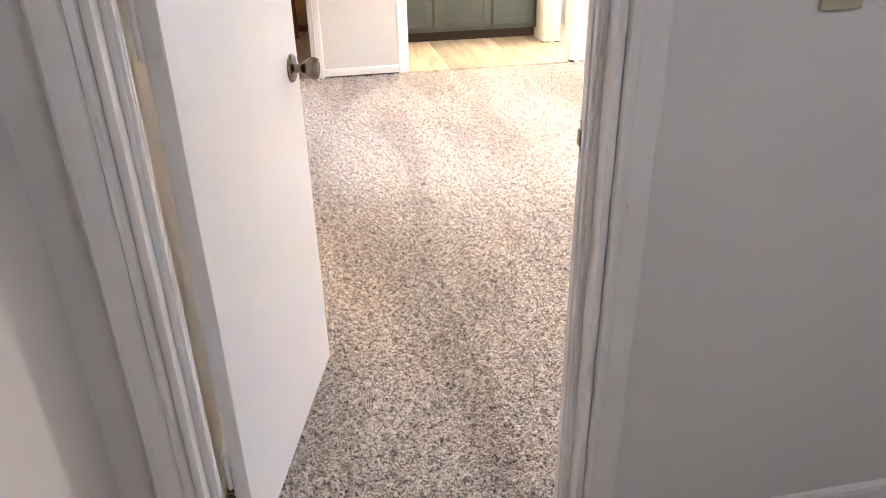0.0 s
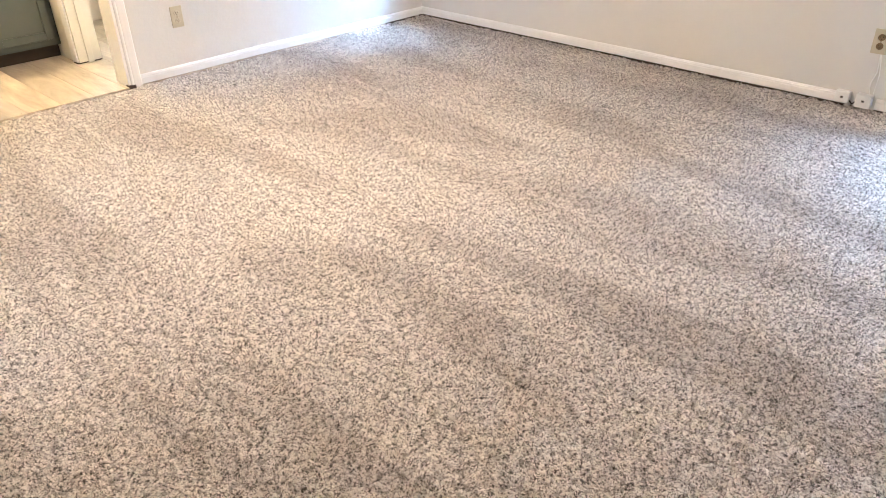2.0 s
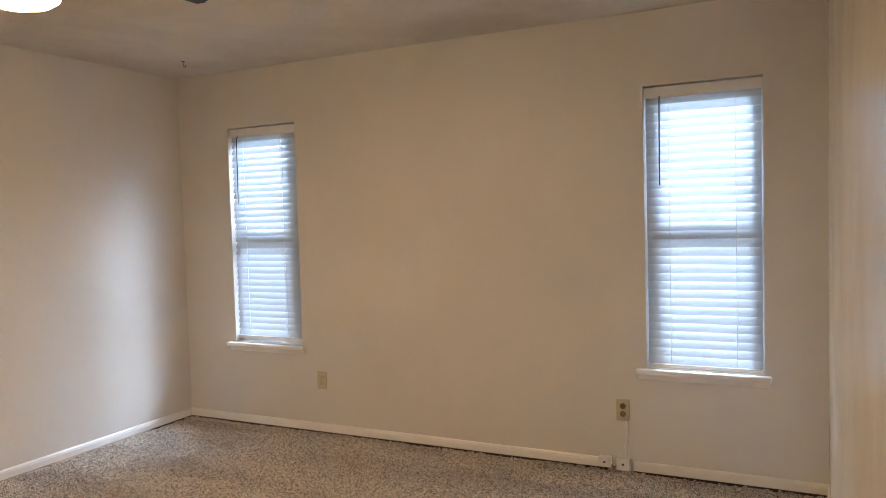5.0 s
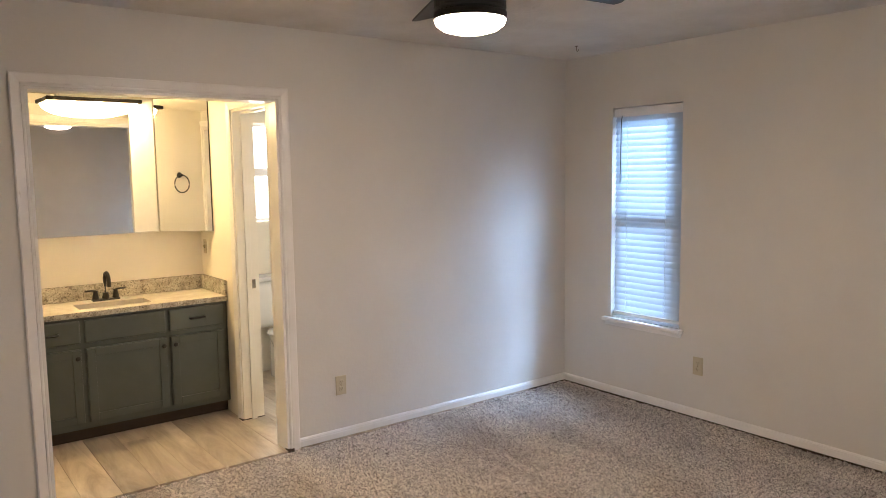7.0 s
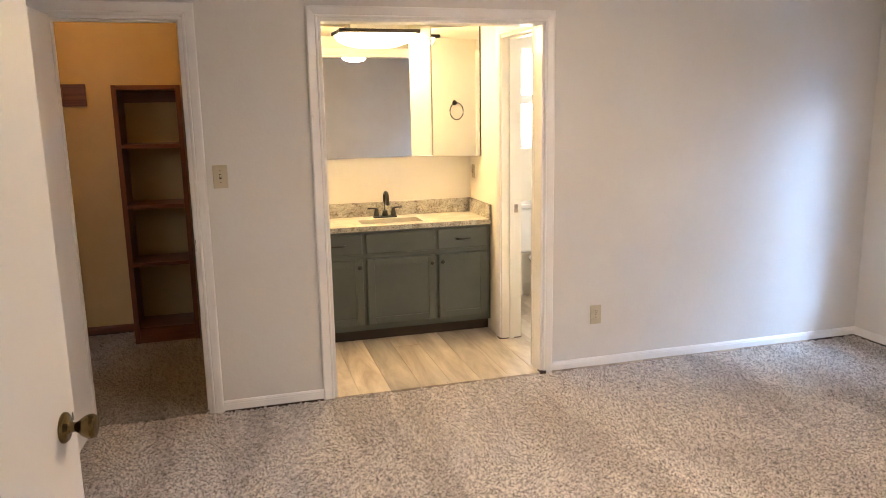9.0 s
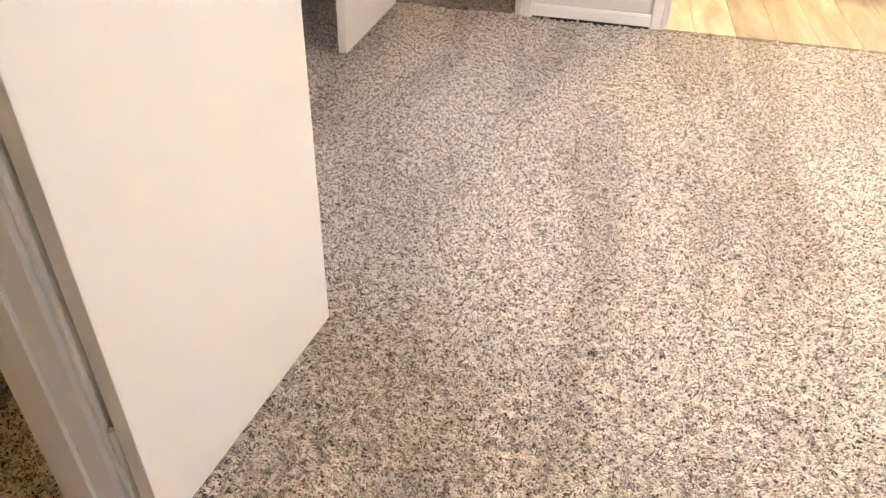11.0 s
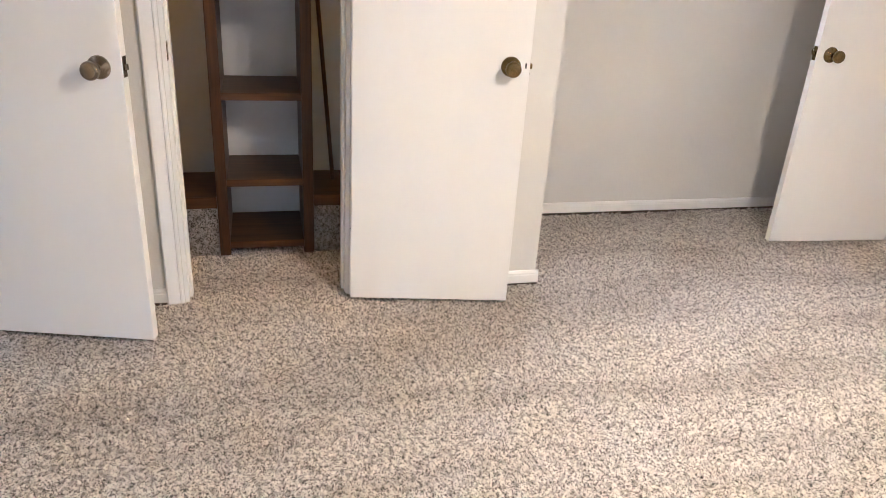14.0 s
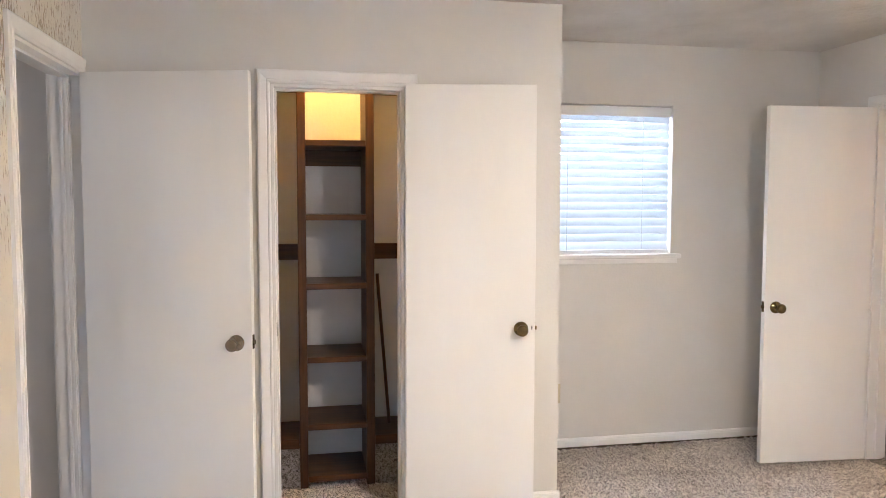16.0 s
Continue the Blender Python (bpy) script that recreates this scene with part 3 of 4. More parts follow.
def doorway(name, label, axis, u0, u1, h, f0, f1, faces, stop_at=None, category="door", lining=None):
    """Jambs, stops and casings of an opening in a wall along x (axis 0) or y (axis 1) whose faces are f0 and f1."""
    def bx(a0, a1, b0, b1, z0, z1, bevel=0.0):
        return slab(a0, a1, b0, b1, z0, z1, bevel=bevel) if axis == 0 else slab(b0, b1, a0, a1, z0, z1, bevel=bevel)
    at = ((u0 + u1) / 2, (f0 + f1) / 2) if axis == 0 else ((f0 + f1) / 2, (u0 + u1) / 2)
    door = thing(name, pose(at[0], at[1], 0), label, category, kind="structure")
    back = Matrix.Translation((-at[0], -at[1], 0))
    lo, hi = min(f0, f1) - 0.003, max(f0, f1) + 0.003
    mt = lining or TRIM
    part("jamb", bx(u0 - 0.002, u0 + 0.012, lo, hi, 0.003, h, 0.001), mt, door, "", back)
    part("jamb", bx(u1 - 0.012, u1 + 0.002, lo, hi, 0.003, h, 0.001), mt, door, "", back)
    part("head_jamb", bx(u0 + 0.012, u1 - 0.012, lo, hi, h - 0.012, h + 0.002, 0.001), mt, door, "", back)
    if stop_at is not None:
        s0, s1 = stop_at
        part("stop", bx(u0 + 0.012, u0 + 0.022, s0, s1, 0.003, h - 0.012, 0.002), mt, door, "", back)
        part("stop", bx(u1 - 0.022, u1 - 0.012, s0, s1, 0.003, h - 0.012, 0.002), mt, door, "", back)
        part("head_stop", bx(u0 + 0.022, u1 - 0.022, s0, s1, h - 0.022, h - 0.012, 0.002), mt, door, "", back)
    for f, out in faces:
        def place(u, t, v, f=f, out=out):
            return Vector((u, f + out * t, v)) if axis == 0 else Vector((f + out * t, u, v))
        part("casing", casing(u0, u1, h, place, 1.0, 1.6 if f == -T else 1.0), TRIM, door, "white moulded casing", back)
    return door, back


def strike(door, back, bm):
    p = part("strike_plate", bm, NICKEL, door, "worn metal strike plate", back)
    return p


# entry door, standing open into the room
d1, back = doorway("door_1", "white entry doorway with its flat slab door swung open", 0, ENT[0], ENT[1], ENT[2], -T, 0.0, [(0.0, 1), (-T, -1)], (-0.085, -0.04))
leaf = door_leaf(d1, (0.099, 0.012), (0.283, 0.706), 1, NICKEL, label="white flat slab door, open")
leaf.matrix_basis = back @ leaf.matrix_basis
for u in (ENT[0] + 0.024, ENT[1] - 0.024):
    part("stop_bead", slab(u - 0.004, u + 0.004, -0.079, -0.066, 0.003, ENT[2] - 0.024, bevel=0.002), TRIM, d1, "", back)
    part("stop_bead", slab(u - 0.004, u + 0.004, -0.059, -0.046, 0.003, ENT[2] - 0.024, bevel=0.002), TRIM, d1, "", back)
bm = slab(ENT[1] - 0.0145, ENT[1] - 0.0115, -0.036, -0.006, 0.875, 0.945, bevel=0.001)
strike(d1, back, bm)
part("strike_lip", slab(ENT[1] - 0.0165, ENT[1] - 0.0115, -0.010, 0.0035, 0.897, 0.926, bevel=0.002), NICKEL, d1, "rounded lip of the strike plate", back)
part("strike_hole", slab(ENT[1] - 0.016, ENT[1] - 0.0142, -0.028, -0.014, 0.893, 0.927), PLASTIC_DARK, d1, "", back)

# closet door folded back against the jutting wall
d2, back = doorway("door_2", "white closet doorway with its door folded back on the wall", 1, C2[0], C2[1], C2[2], -0.11, 0.0, [(0.0, 1)], (-0.075, -0.04))
leaf = door_leaf(d2, (0.060, 1.387), (0.160, 1.981), 1, BRASS, label="white flat slab door, folded open")
leaf.matrix_basis = back @ leaf.matrix_basis
part("latch_slot", slab(0.585, 0.590, -0.0012, 0.001, 0.908, 0.926), BLACK_METAL, leaf)
strike(d2, back, slab(-0.036, -0.006, C2[0] + 0.0115, C2[0] + 0.0145, 0.885, 0.945, bevel=0.001))

# walk-in closet door, open at right angles
d3, back = doorway("door_3", "white walk-in closet doorway with its door standing open", 0, C1[0], C1[1], C1[2], NORTH, NORTH + T, [(NORTH, -1)], (NORTH + 0.05, NORTH + 0.09))
leaf = door_leaf(d3, (-0.228, 4.105), (-0.270, 3.470), -1, BRASS, label="white flat slab door, standing open")
leaf.matrix_basis = back @ leaf.matrix_basis
strike(d3, back, slab(C1[1] - 0.0145, C1[1] - 0.0115, NORTH + 0.006, NORTH + 0.036, 0.885, 0.945, bevel=0.001))

d5, back = doorway("doorway_vanity", "white cased opening without a door to the vanity", 0, VAN[0], VAN[1], VAN[2], NORTH, NORTH + T, [(NORTH, -1), (NORTH + T, 1)], None, "doorway")
part("worn_foot", slab(VAN[1] - 0.014, VAN[1] + 0.024, NORTH - 0.019, NORTH + 0.03, 0.0, 0.020, bevel=0.003), GAP, d5, "dark bare jamb foot", back)
d4, back = doorway("doorway_bath", "cream cased bathroom doorway", 1, BATH_Y0, BATH_Y1, 2.04, VRIGHT, VRIGHT + TB, [(VRIGHT, -1)], (VRIGHT + 0.05, VRIGHT + 0.085), "doorway", WALL_CREAM)
strike(d4, back, slab(VRIGHT + 0.088, VRIGHT + 0.112, BATH_Y1 - 0.0145, BATH_Y1 - 0.0115, 0.885, 0.945, bevel=0.001))
part("worn_foot", slab(VRIGHT - 0.017, VRIGHT + TB + 0.004, BATH_Y1 - 0.014, BATH_Y1 + 0.045, 0.0, 0.016, bevel=0.003), GAP, d4, "dark bare jamb foot", back)


# ---- windows and blinds ----
def window(name, label, inside, u0, u1, z0, z1, out, slats=0, mid=True, wand=True, drop=0.0, axis=1, blind=True):
    """A window in a wall at inside; out is +1 or -1, the way out along the wall's normal."""
    def pt(u, d, z):
        return Vector((inside + out * d, u, z)) if axis == 1 else Vector((u, inside + out * d, z))

    def bx(ua, ub, da, db, za, zb, bevel=0.0):
        p, q = pt(ua, da, za), pt(ub, db, zb)
        return slab(min(p.x, q.x), max(p.x, q.x), min(p.y, q.y), max(p.y, q.y), za, zb, bevel=bevel)
    um = (u0 + u1) / 2
    c = pt(um, 0.06, z0)
    win = thing(name, Matrix.Translation(c), label, "window", kind="structure")
    back = Matrix.Translation(-c)
    fr = 0.068 if mid and blind else 0.028
    part("window_frame", bx(u0, u0 + fr, 0.075, 0.118, z0, z1, 0.002), VINYL_FRAME, win, "", back)
    part("window_frame", bx(u1 - fr, u1, 0.075, 0.118, z0, z1, 0.002), VINYL_FRAME, win, "", back)
    part("window_frame", bx(u0 + fr, u1 - fr, 0.075, 0.118, z1 - fr, z1, 0.002), VINYL_FRAME, win, "", back)
    part("window_frame", bx(u0 + fr, u1 - fr, 0.075, 0.118, z0, z0 + fr, 0.002), VINYL_FRAME, win, "", back)
    zm = (z0 + z1) / 2
    if mid:
        part("meeting_rail", bx(u0 + fr, u1 - fr, 0.078, 0.112, zm - 0.034, zm + 0.034, 0.002), VINYL_FRAME, win, "", back)
        for a, b in ((z0 + fr, zm - 0.034), (zm + 0.034, z1 - fr)):
            p = part("pane", bx(u0 + fr, u1 - fr, 0.094, 0.098, a, b), FROST if not blind else GLASS, win, "", back)
            p.visible_shadow = False
    else:
        p = part("pane", bx(u0 + fr, u1 - fr, 0.094, 0.098, z0 + fr, z1 - fr), GLASS, win, "", back)
        p.visible_shadow = False
    if blind:
        part("window_sill", bx(u0 - 0.032, u1 + 0.052, -0.042, 0.0, z0 - 0.030, z0 - 0.001, 0.007), TRIM, win, "white wooden sill", back)
        part("sill_board", bx(u0, u1, 0.0, 0.075, z0 - 0.018, z0 + 0.002), TRIM, win, "", back)
        part("apron", bx(u0 - 0.022, u1 + 0.040, -0.014, 0.0, z0 - 0.060, z0 - 0.031, 0.003), TRIM, win, "", back)
    if not blind:
        return
    c = pt(um, 0.03, z1)
    bl = thing("window_blind", Matrix.Translation(c), "white horizontal slat blind, lowered and nearly closed", "blind", "window blinds")
    back = Matrix.Translation(-c)
    g = 0.006
    part("valance", bx(u0 + 0.002, u1 - 0.002, 0.018, 0.028, z1 - 0.064, z1 - 0.009, 0.002), WHITE_PLASTIC, bl, "", back)
    part("head_rail", bx(u0 + g, u1 - g, 0.030, 0.062, z1 - 0.05, z1 - 0.006, 0.002), WHITE_PLASTIC, bl, "", back)
    zb = z0 + 0.012 + drop
    n = slats
    top = z1 - 0.075
    pitch = (top - zb - 0.035) / (n - 1)
    dm = 0.034
    tilt = radians(65)
    half = 0.0255
    rnd = random.Random(name)
    data = []
    for k in range(3):
        bm = bmesh.new()
        segs, cross = 6, 4
        rows = []
        for i in range(segs + 1):
            uu = (u0 + g + 0.003) + (u1 - u0 - 2 * g - 0.006) * i / segs - um
            sag = (rnd.uniform(-0.0012, 0.0012) if 0 < i < segs else 0)
            ring = []
            for j in range(cross + 1):
                s = -half + 2 * half * j / cross
                crown = 0.0022 * (1 - (s / half) ** 2)
                dd = s * math.cos(tilt) - crown * math.sin(tilt)
                zz = s * math.sin(tilt) + crown * math.cos(tilt) + sag
                ring.append((uu, dd, zz))
            rows.append(ring)
        for off in (0, 1):
            vs = [[bm.verts.new((((out * (dd + off * 0.0022)), uu, zz) if axis == 1 else (uu, out * (dd + off * 0.0022), zz))) for uu, dd, zz in ring] for ring in rows]
            for i in range(segs):
                for j in range(cross):
                    f = (vs[i][j], vs[i][j + 1], vs[i + 1][j + 1], vs[i + 1][j])
                    bm.faces.new(f)
        for f in bm.faces:
            f.smooth = True
        bmesh.ops.recalc_face_normals(bm, faces=bm.faces[:])
        md = bpy.data.meshes.new("slat")
        bm.to_mesh(md)
        bm.free()
        md.materials.append(SLAT)
        data.append(md)
    for k in range(n):
        s = new("slat", data[k % 3])
        s.parent = bl
        q = pt(um, dm, zb + 0.035 + pitch * k) - c
        s.matrix_basis = Matrix.Translation(q) @ (Matrix.Rotation(radians(rnd.uniform(-0.25, 0.25)), 4, 'X' if axis == 1 else 'Y'))
    part("bottom_rail", bx(u0 + g, u1 - g, 0.014, 0.054, zb - 0.012, zb + 0.012, 0.004), WHITE_PLASTIC, bl, "", back)
    for f in (0.22, 0.78):
        uu = u0 + (u1 - u0) * f
        for dd in (0.008, 0.060):
            bm = bmesh.new()
            tube(bm, [pt(uu, dd, z1 - 0.05), pt(uu, dd, zb)], 0.0011, 5)
            part("ladder_cord", bm, WHITE_PLASTIC, bl, "", back)
    if wand:
        uu = u1 - 0.085 if out > 0 else u0 + 0.10
        bm = bmesh.new()
        tube(bm, [pt(uu, 0.004, z1 - 0.06), pt(uu, -0.008, z1 - 0.085), pt(uu + 0.003 * out, -0.012, z1 - 0.52 if out > 0 else z1 - 0.66)], 0.0035, 8)
        part("tilt_wand", bm, BLACK_METAL if out < 0 else PLASTIC_DARK, bl, "thin dark tilt wand", back)


window("window_1", "narrow sash window behind a lowered blind", EAST, *WIN1, 1, 32, drop=0.022)
window("window_2", "narrow sash window behind a lowered blind", EAST, *WIN2, 1, 32)
window("window_3", "small window behind a lowered blind", WEST, *WIN3, -1, 17, mid=False)
window("window_4", "small frosted bathroom window", BATH_N, 2.79, 3.25, 1.255, 2.05, 1, axis=0, blind=False)


# ---- plates on the walls ----
BROWN_PLASTIC = mottled("brown_socket_plastic", (0.16, 0.10, 0.045), (0.21, 0.14, 0.065), 20, 0.35, 300, 0.02, 0.0005)


def plate(name, at, turn, kind, label, w=0.072, h=0.118, face=None):
    """A cover plate; its face looks along local -y."""
    th = thing(name, Matrix.Translation(at) @ Matrix.Rotation(radians(turn), 4, 'Z'), label, "outlet" if kind == "outlet" else "switch", "wall plates")
    part("cover", slab(-w / 2, w / 2, -0.007, 0, -h / 2, h / 2, bevel=0.003), PLASTIC, th)
    if kind == "outlet":
        for z in (-0.021, 0.021):
            bm = bmesh.new()
            lathe(bm, [(0.0, 0.0), (0.0165, 0.0), (0.0165, 0.0022), (0.0155, 0.003), (0.0, 0.003)], pose(0, -0.007, z, 90), 20)
            sock = part("socket", bm, face or PLASTIC, th)
            for x in (-0.006, 0.006):
                part("slot", slab(x - 0.0012, x + 0.0012, -0.0106, -0.0095, z - 0.001, z + 0.007), PLASTIC_DARK, sock)
            bm = bmesh.new()
            lathe(bm, [(0.0, 0.0), (0.0024, 0.0), (0.0024, 0.0008), (0.0, 0.0008)], pose(0, -0.0098, z - 0.007, 90), 10)
            part("ground_hole", bm, PLASTIC_DARK, sock)
        bm = bmesh.new()
        lathe(bm, [(0.0, 0.0), (0.003, 0.0), (0.003, 0.001), (0.0, 0.0016)], pose(0, -0.007, 0, 90), 10)
        part("screw", bm, NICKEL, th)
    else:
        part("switch_slot", slab(-0.0055, 0.0055, -0.0082, -0.006, -0.0125, 0.0125), PLASTIC_DARK, th)
        part("toggle", slab(-0.0042, 0.0042, -0.019, -0.006, -0.003, 0.009, bevel=0.0015), PLASTIC, th)
        for z in (-0.030, 0.030):
            bm = bmesh.new()
            lathe(bm, [(0.0, 0.0), (0.003, 0.0), (0.003, 0.001), (0.0, 0.0016)], pose(0, -0.007, z, 90), 10)
            part("screw", bm, NICKEL, th)
    return th


plate("wall_outlet", (2.608, NORTH, 0.337), 0, "outlet", "almond duplex outlet low on the north wall")
plate("wall_outlet", (EAST, 2.966, 0.352), -90, "outlet", "almond cover plate low on the window wall")
plate("wall_outlet", (EAST, 0.988, 0.338), -90, "outlet", "almond duplex outlet with brown sockets and a wire below it", face=BROWN_PLASTIC)
plate("wall_outlet", (2.40, 0.0, 0.50), 180, "outlet", "almond outlet low on the glossy wall")
plate("wall_outlet", (WEST, 2.405, 0.345), 90, "outlet", "almond outlet under the small window")
plate("light_switch", (0.477, NORTH, 1.265), 0, "switch", "almond toggle switch beside the vanity opening")
plate("light_switch", (0.0, 0.482, 1.122), 90, "switch", "almond toggle switch beside the closet doorway")
dim = thing("dimmer_knob", pose(1.207, 0.0, 1.162), "small round olive plastic dimmer knob on the glossy wall", "switch")
bm = bmesh.new()
lathe(bm, [(0.0, 0.0), (0.020, 0.0), (0.020, 0.009), (0.0185, 0.012), (0.016, 0.013), (0.0, 0.013)], pose(0, 0, 0, -90), 24)
OLIVE = mottled("olive_plastic", (0.24, 0.19, 0.06), (0.30, 0.24, 0.09), 30, 0.3, 200, 0.02, 0.0005)
part("dial", bm, OLIVE, dim, "", None, True)
plate("light_switch", (1.13, -T, 1.19), 0, "switch", "almond toggle switch on the hallway wall")
plate("light_switch", (VRIGHT, 5.42, 1.13), -90, "switch", "small cream switch beside the vanity mirror", 0.05, 0.1)

# phone jack blocks and wire on the east wall
jack = thing("phone_jack", pose(EAST, 0.985, 0.044), "white surface phone jack boxes with a loose wire at the baseboard", "phone jack")
part("jack_box", slab(-0.042, 0, -0.036, 0.036, -0.03, 0.036, bevel=0.005), WHITE_PLASTIC, jack)
part("jack_box", slab(-0.036, 0, 0.068, 0.136, -0.022, 0.034, bevel=0.005), WHITE_PLASTIC, jack)
for yy, xx in ((0.0, -0.043), (0.102, -0.037)):
    part("port", slab(xx, xx + 0.004, yy - 0.006, yy + 0.006, 0.0, 0.010), PLASTIC_DARK, jack)
bm = bmesh.new()
tube(bm, [(-0.008, -0.012, 0.235), (-0.014, -0.020, 0.15), (-0.010, -0.004, 0.09), (-0.014, -0.014, 0.03)], 0.0034, 6)
tube(bm, [(-0.008, -0.016, 0.235), (-0.016, -0.034, 0.14), (-0.012, -0.030, 0.03)], 0.0026, 6)
part("wire", bm, WHITE_PLASTIC, jack)
bm = bmesh.new()
tube(bm, [(-0.018, 0.033, -0.005), (-0.03, 0.05, -0.022), (-0.02, 0.067, -0.01)], 0.0035, 6)
part("cable", bm, BLACK_METAL, jack)

# ---- ceiling fan ----
FX, FY = 2.19, 2.355
fan = thing("ceiling_fan", pose(FX, FY, H), "black five-blade ceiling fan with a lit round diffuser", "ceiling fan")
bm = bmesh.new()
lathe(bm, [(0.0, 0.0), (0.080, 0.0), (0.078, -0.02), (0.055, -0.09), (0.045, -0.115), (0.07, -0.13), (0.0, -0.131)], n=32)
part("canopy", bm, BLACK_METAL, fan, "", None, True)
bm = bmesh.new()
lathe(bm, [(0.0, -0.090), (0.112, -0.090), (0.128, -0.102), (0.131, -0.240), (0.127, -0.247), (0.127, -0.252), (0.133, -0.256), (0.133, -0.280), (0.0, -0.280)], n=40)
part("motor_housing", bm, BLACK_METAL, fan)
bm = bmesh.new()
lathe(bm, [(0.0, -0.278), (0.129, -0.278), (0.129, -0.282), (0.123, -0.296), (0.099, -0.313), (0.056, -0.325), (0.0, -0.329)], n=40)
part("diffuser", bm, FAN_GLASS, fan, "glowing warm white diffuser", None, True)
for k in range(5):
    a = -6 + 72 * k
    bm = bmesh.new()
    outline = [(0.10, -0.045), (0.22, -0.062), (0.745, -0.072), (0.772, -0.058), (0.785, 0.040), (0.765, 0.064), (0.22, 0.056), (0.10, 0.040)]
    lo = [bm.verts.new((x, y, -0.004)) for x, y in outline]
    hi = [bm.verts.new((x, y, 0.004)) for x, y in outline]
    bm.faces.new(list(reversed(lo)))
    bm.faces.new(hi)
    for i in range(len(outline)):
        j = (i + 1) % len(outline)
        bm.faces.new((lo[i], lo[j], hi[j], hi[i]))
    bmesh.ops.bevel(bm, geom=[e for e in bm.edges], offset=0.0015, segments=1, affect='EDGES')
    blade = part("blade", bm, BLACK_METAL, fan, "", pose(0, 0, -0.116, 0, 0, a) @ pose(0, 0, 0, -12))
    part("blade_iron", slab(0.085, 0.22, -0.016, 0.016, 0.004, 0.012, bevel=0.002), BLACK_METAL, blade)

# ---- ceiling vent and hook ----
vent = thing("ceiling_vent", pose(2.895, 2.075, H, 0, 0, 4) @ Matrix.Scale(0.9, 4), "white metal ceiling register with dark louvred openings", "vent")
part("frame", slab(-0.195, 0.195, -0.135, 0.135, -0.005, 0.0, bevel=0.002), WHITE_PLASTIC, vent)
# black sheets and darkened louvres stand in for the shade inside the register
for x0, x1 in ((-0.172, -0.060), (-0.048, 0.064), (0.076, 0.172)):
    for y0, y1 in ((-0.113, -0.008), (0.008, 0.113)):
        part("opening", slab(x0, x1, y0, y1, -0.0065, -0.0052), BLACK_METAL, vent)
        for k in range(5):
            yy = y0 + (y1 - y0) * (k + 0.5) / 5
            part("louvre", slab(x0, x1, yy - 0.004, yy + 0.001, -0.011, -0.0085), GREY_METAL, vent)
for b in (slab(-0.195, -0.172, -0.135, 0.135, -0.014, -0.0052, bevel=0.002), slab(0.172, 0.195, -0.135, 0.135, -0.014, -0.0052, bevel=0.002), slab(-0.060, -0.048, -0.113, 0.113, -0.014, -0.0052), slab(0.064, 0.076, -0.113, 0.113, -0.014, -0.0052), slab(-0.172, 0.172, -0.008, 0.008, -0.0145, -0.0052), slab(-0.172, 0.172, 0.113, 0.135, -0.014, -0.0052, bevel=0.002), slab(-0.172, 0.172, -0.135, -0.113, -0.014, -0.0052, bevel=0.002)):
    part("bar", b, WHITE_PLASTIC, vent)
for hx, hy in ((4.42, 0.30), (4.18, 3.66)):
    hook = thing("ceiling_hook", pose(hx, hy, H), "small metal plant hook in the ceiling", "hook", "ceiling hooks")
    bm = bmesh.new()
    tube(bm, [(0, 0, 0), (0, 0, -0.025), (0.008, 0, -0.036), (0.018, 0, -0.03), (0.02, 0, -0.02)], 0.0025, 6)
    lathe(bm, [(0.0, 0.0), (0.012, 0.0), (0.012, -0.003), (0.0, -0.003)], n=12)
    part("hook_wire", bm, NICKEL, hook)

# ---- closet in the jutting wall: ladder shelves on a carpeted bench ----
FRONT, BACK = -0.40, WEST
unit = thing("ladder_shelf", pose(-0.6, 1.08, 0), "tall narrow stained wooden shelf unit like a ladder in the closet", "shelf")
bk = Matrix.Translation((0.6, -1.08, 0))
part("side_post", slab(BACK + 0.004, FRONT, 0.893, 0.936, 0.004, H - 0.003, bevel=0.003), WOOD_Z, unit, "", bk)
part("side_post", slab(BACK + 0.004, FRONT, 1.242, 1.285, 0.004, H - 0.003, bevel=0.003), WOOD_Z, unit, "", bk)
for z in (0.066, 0.341, 0.696, 1.080, 1.437, 1.818):
    part("shelf_board", slab(BACK + 0.004, FRONT + 0.002, 0.936, 1.242, z - 0.030, z, bevel=0.003), WOOD_Y, unit, "", bk)
part("cleat", slab(BACK + 0.003, BACK + 0.022, 0.936, 1.242, 1.70, 1.788, bevel=0.002), WOOD_Y, unit, "", bk)
for k, (y0, y1) in enumerate(((0.002, 0.893), (1.285, CORNER - 0.112))):
    bench = thing("closet_bench", pose(-0.6, (y0 + y1) / 2, 0), "low closet bench with carpeted front and stained wooden top", "bench", "closet benches")
    bb = Matrix.Translation((0.6, -(y0 + y1) / 2, 0))
    part("carpet_front", slab(BACK + 0.003, FRONT - 0.012, y0 + 0.002, y1 - 0.002, 0.002, 0.215, bevel=0.004), CARPET_DIM, bench, "grey carpet covering with closet dimness in its colour", bb)
    part("top_board", slab(BACK + 0.003, FRONT - 0.006, y0 + 0.001, y1 - 0.001, 0.216, 0.264, bevel=0.004), WOOD_Y, bench, "", bb)
for y0, y1 in ((0.002, 0.893), (1.285, CORNER - 0.112)):
    for z0, z1, tp in ((1.180, 1.268, "mid"), (2.10, 2.19, "high")):
        c = thing("hanging_rail", pose(BACK, (y0 + y1) / 2, z0), "stained wooden batten fixed along the closet wall", "rail", "closet battens")
        part("batten", slab(0.002, 0.020, -(y1 - y0) / 2, (y1 - y0) / 2, 0, z1 - z0, bevel=0.002), WOOD_Y, c)
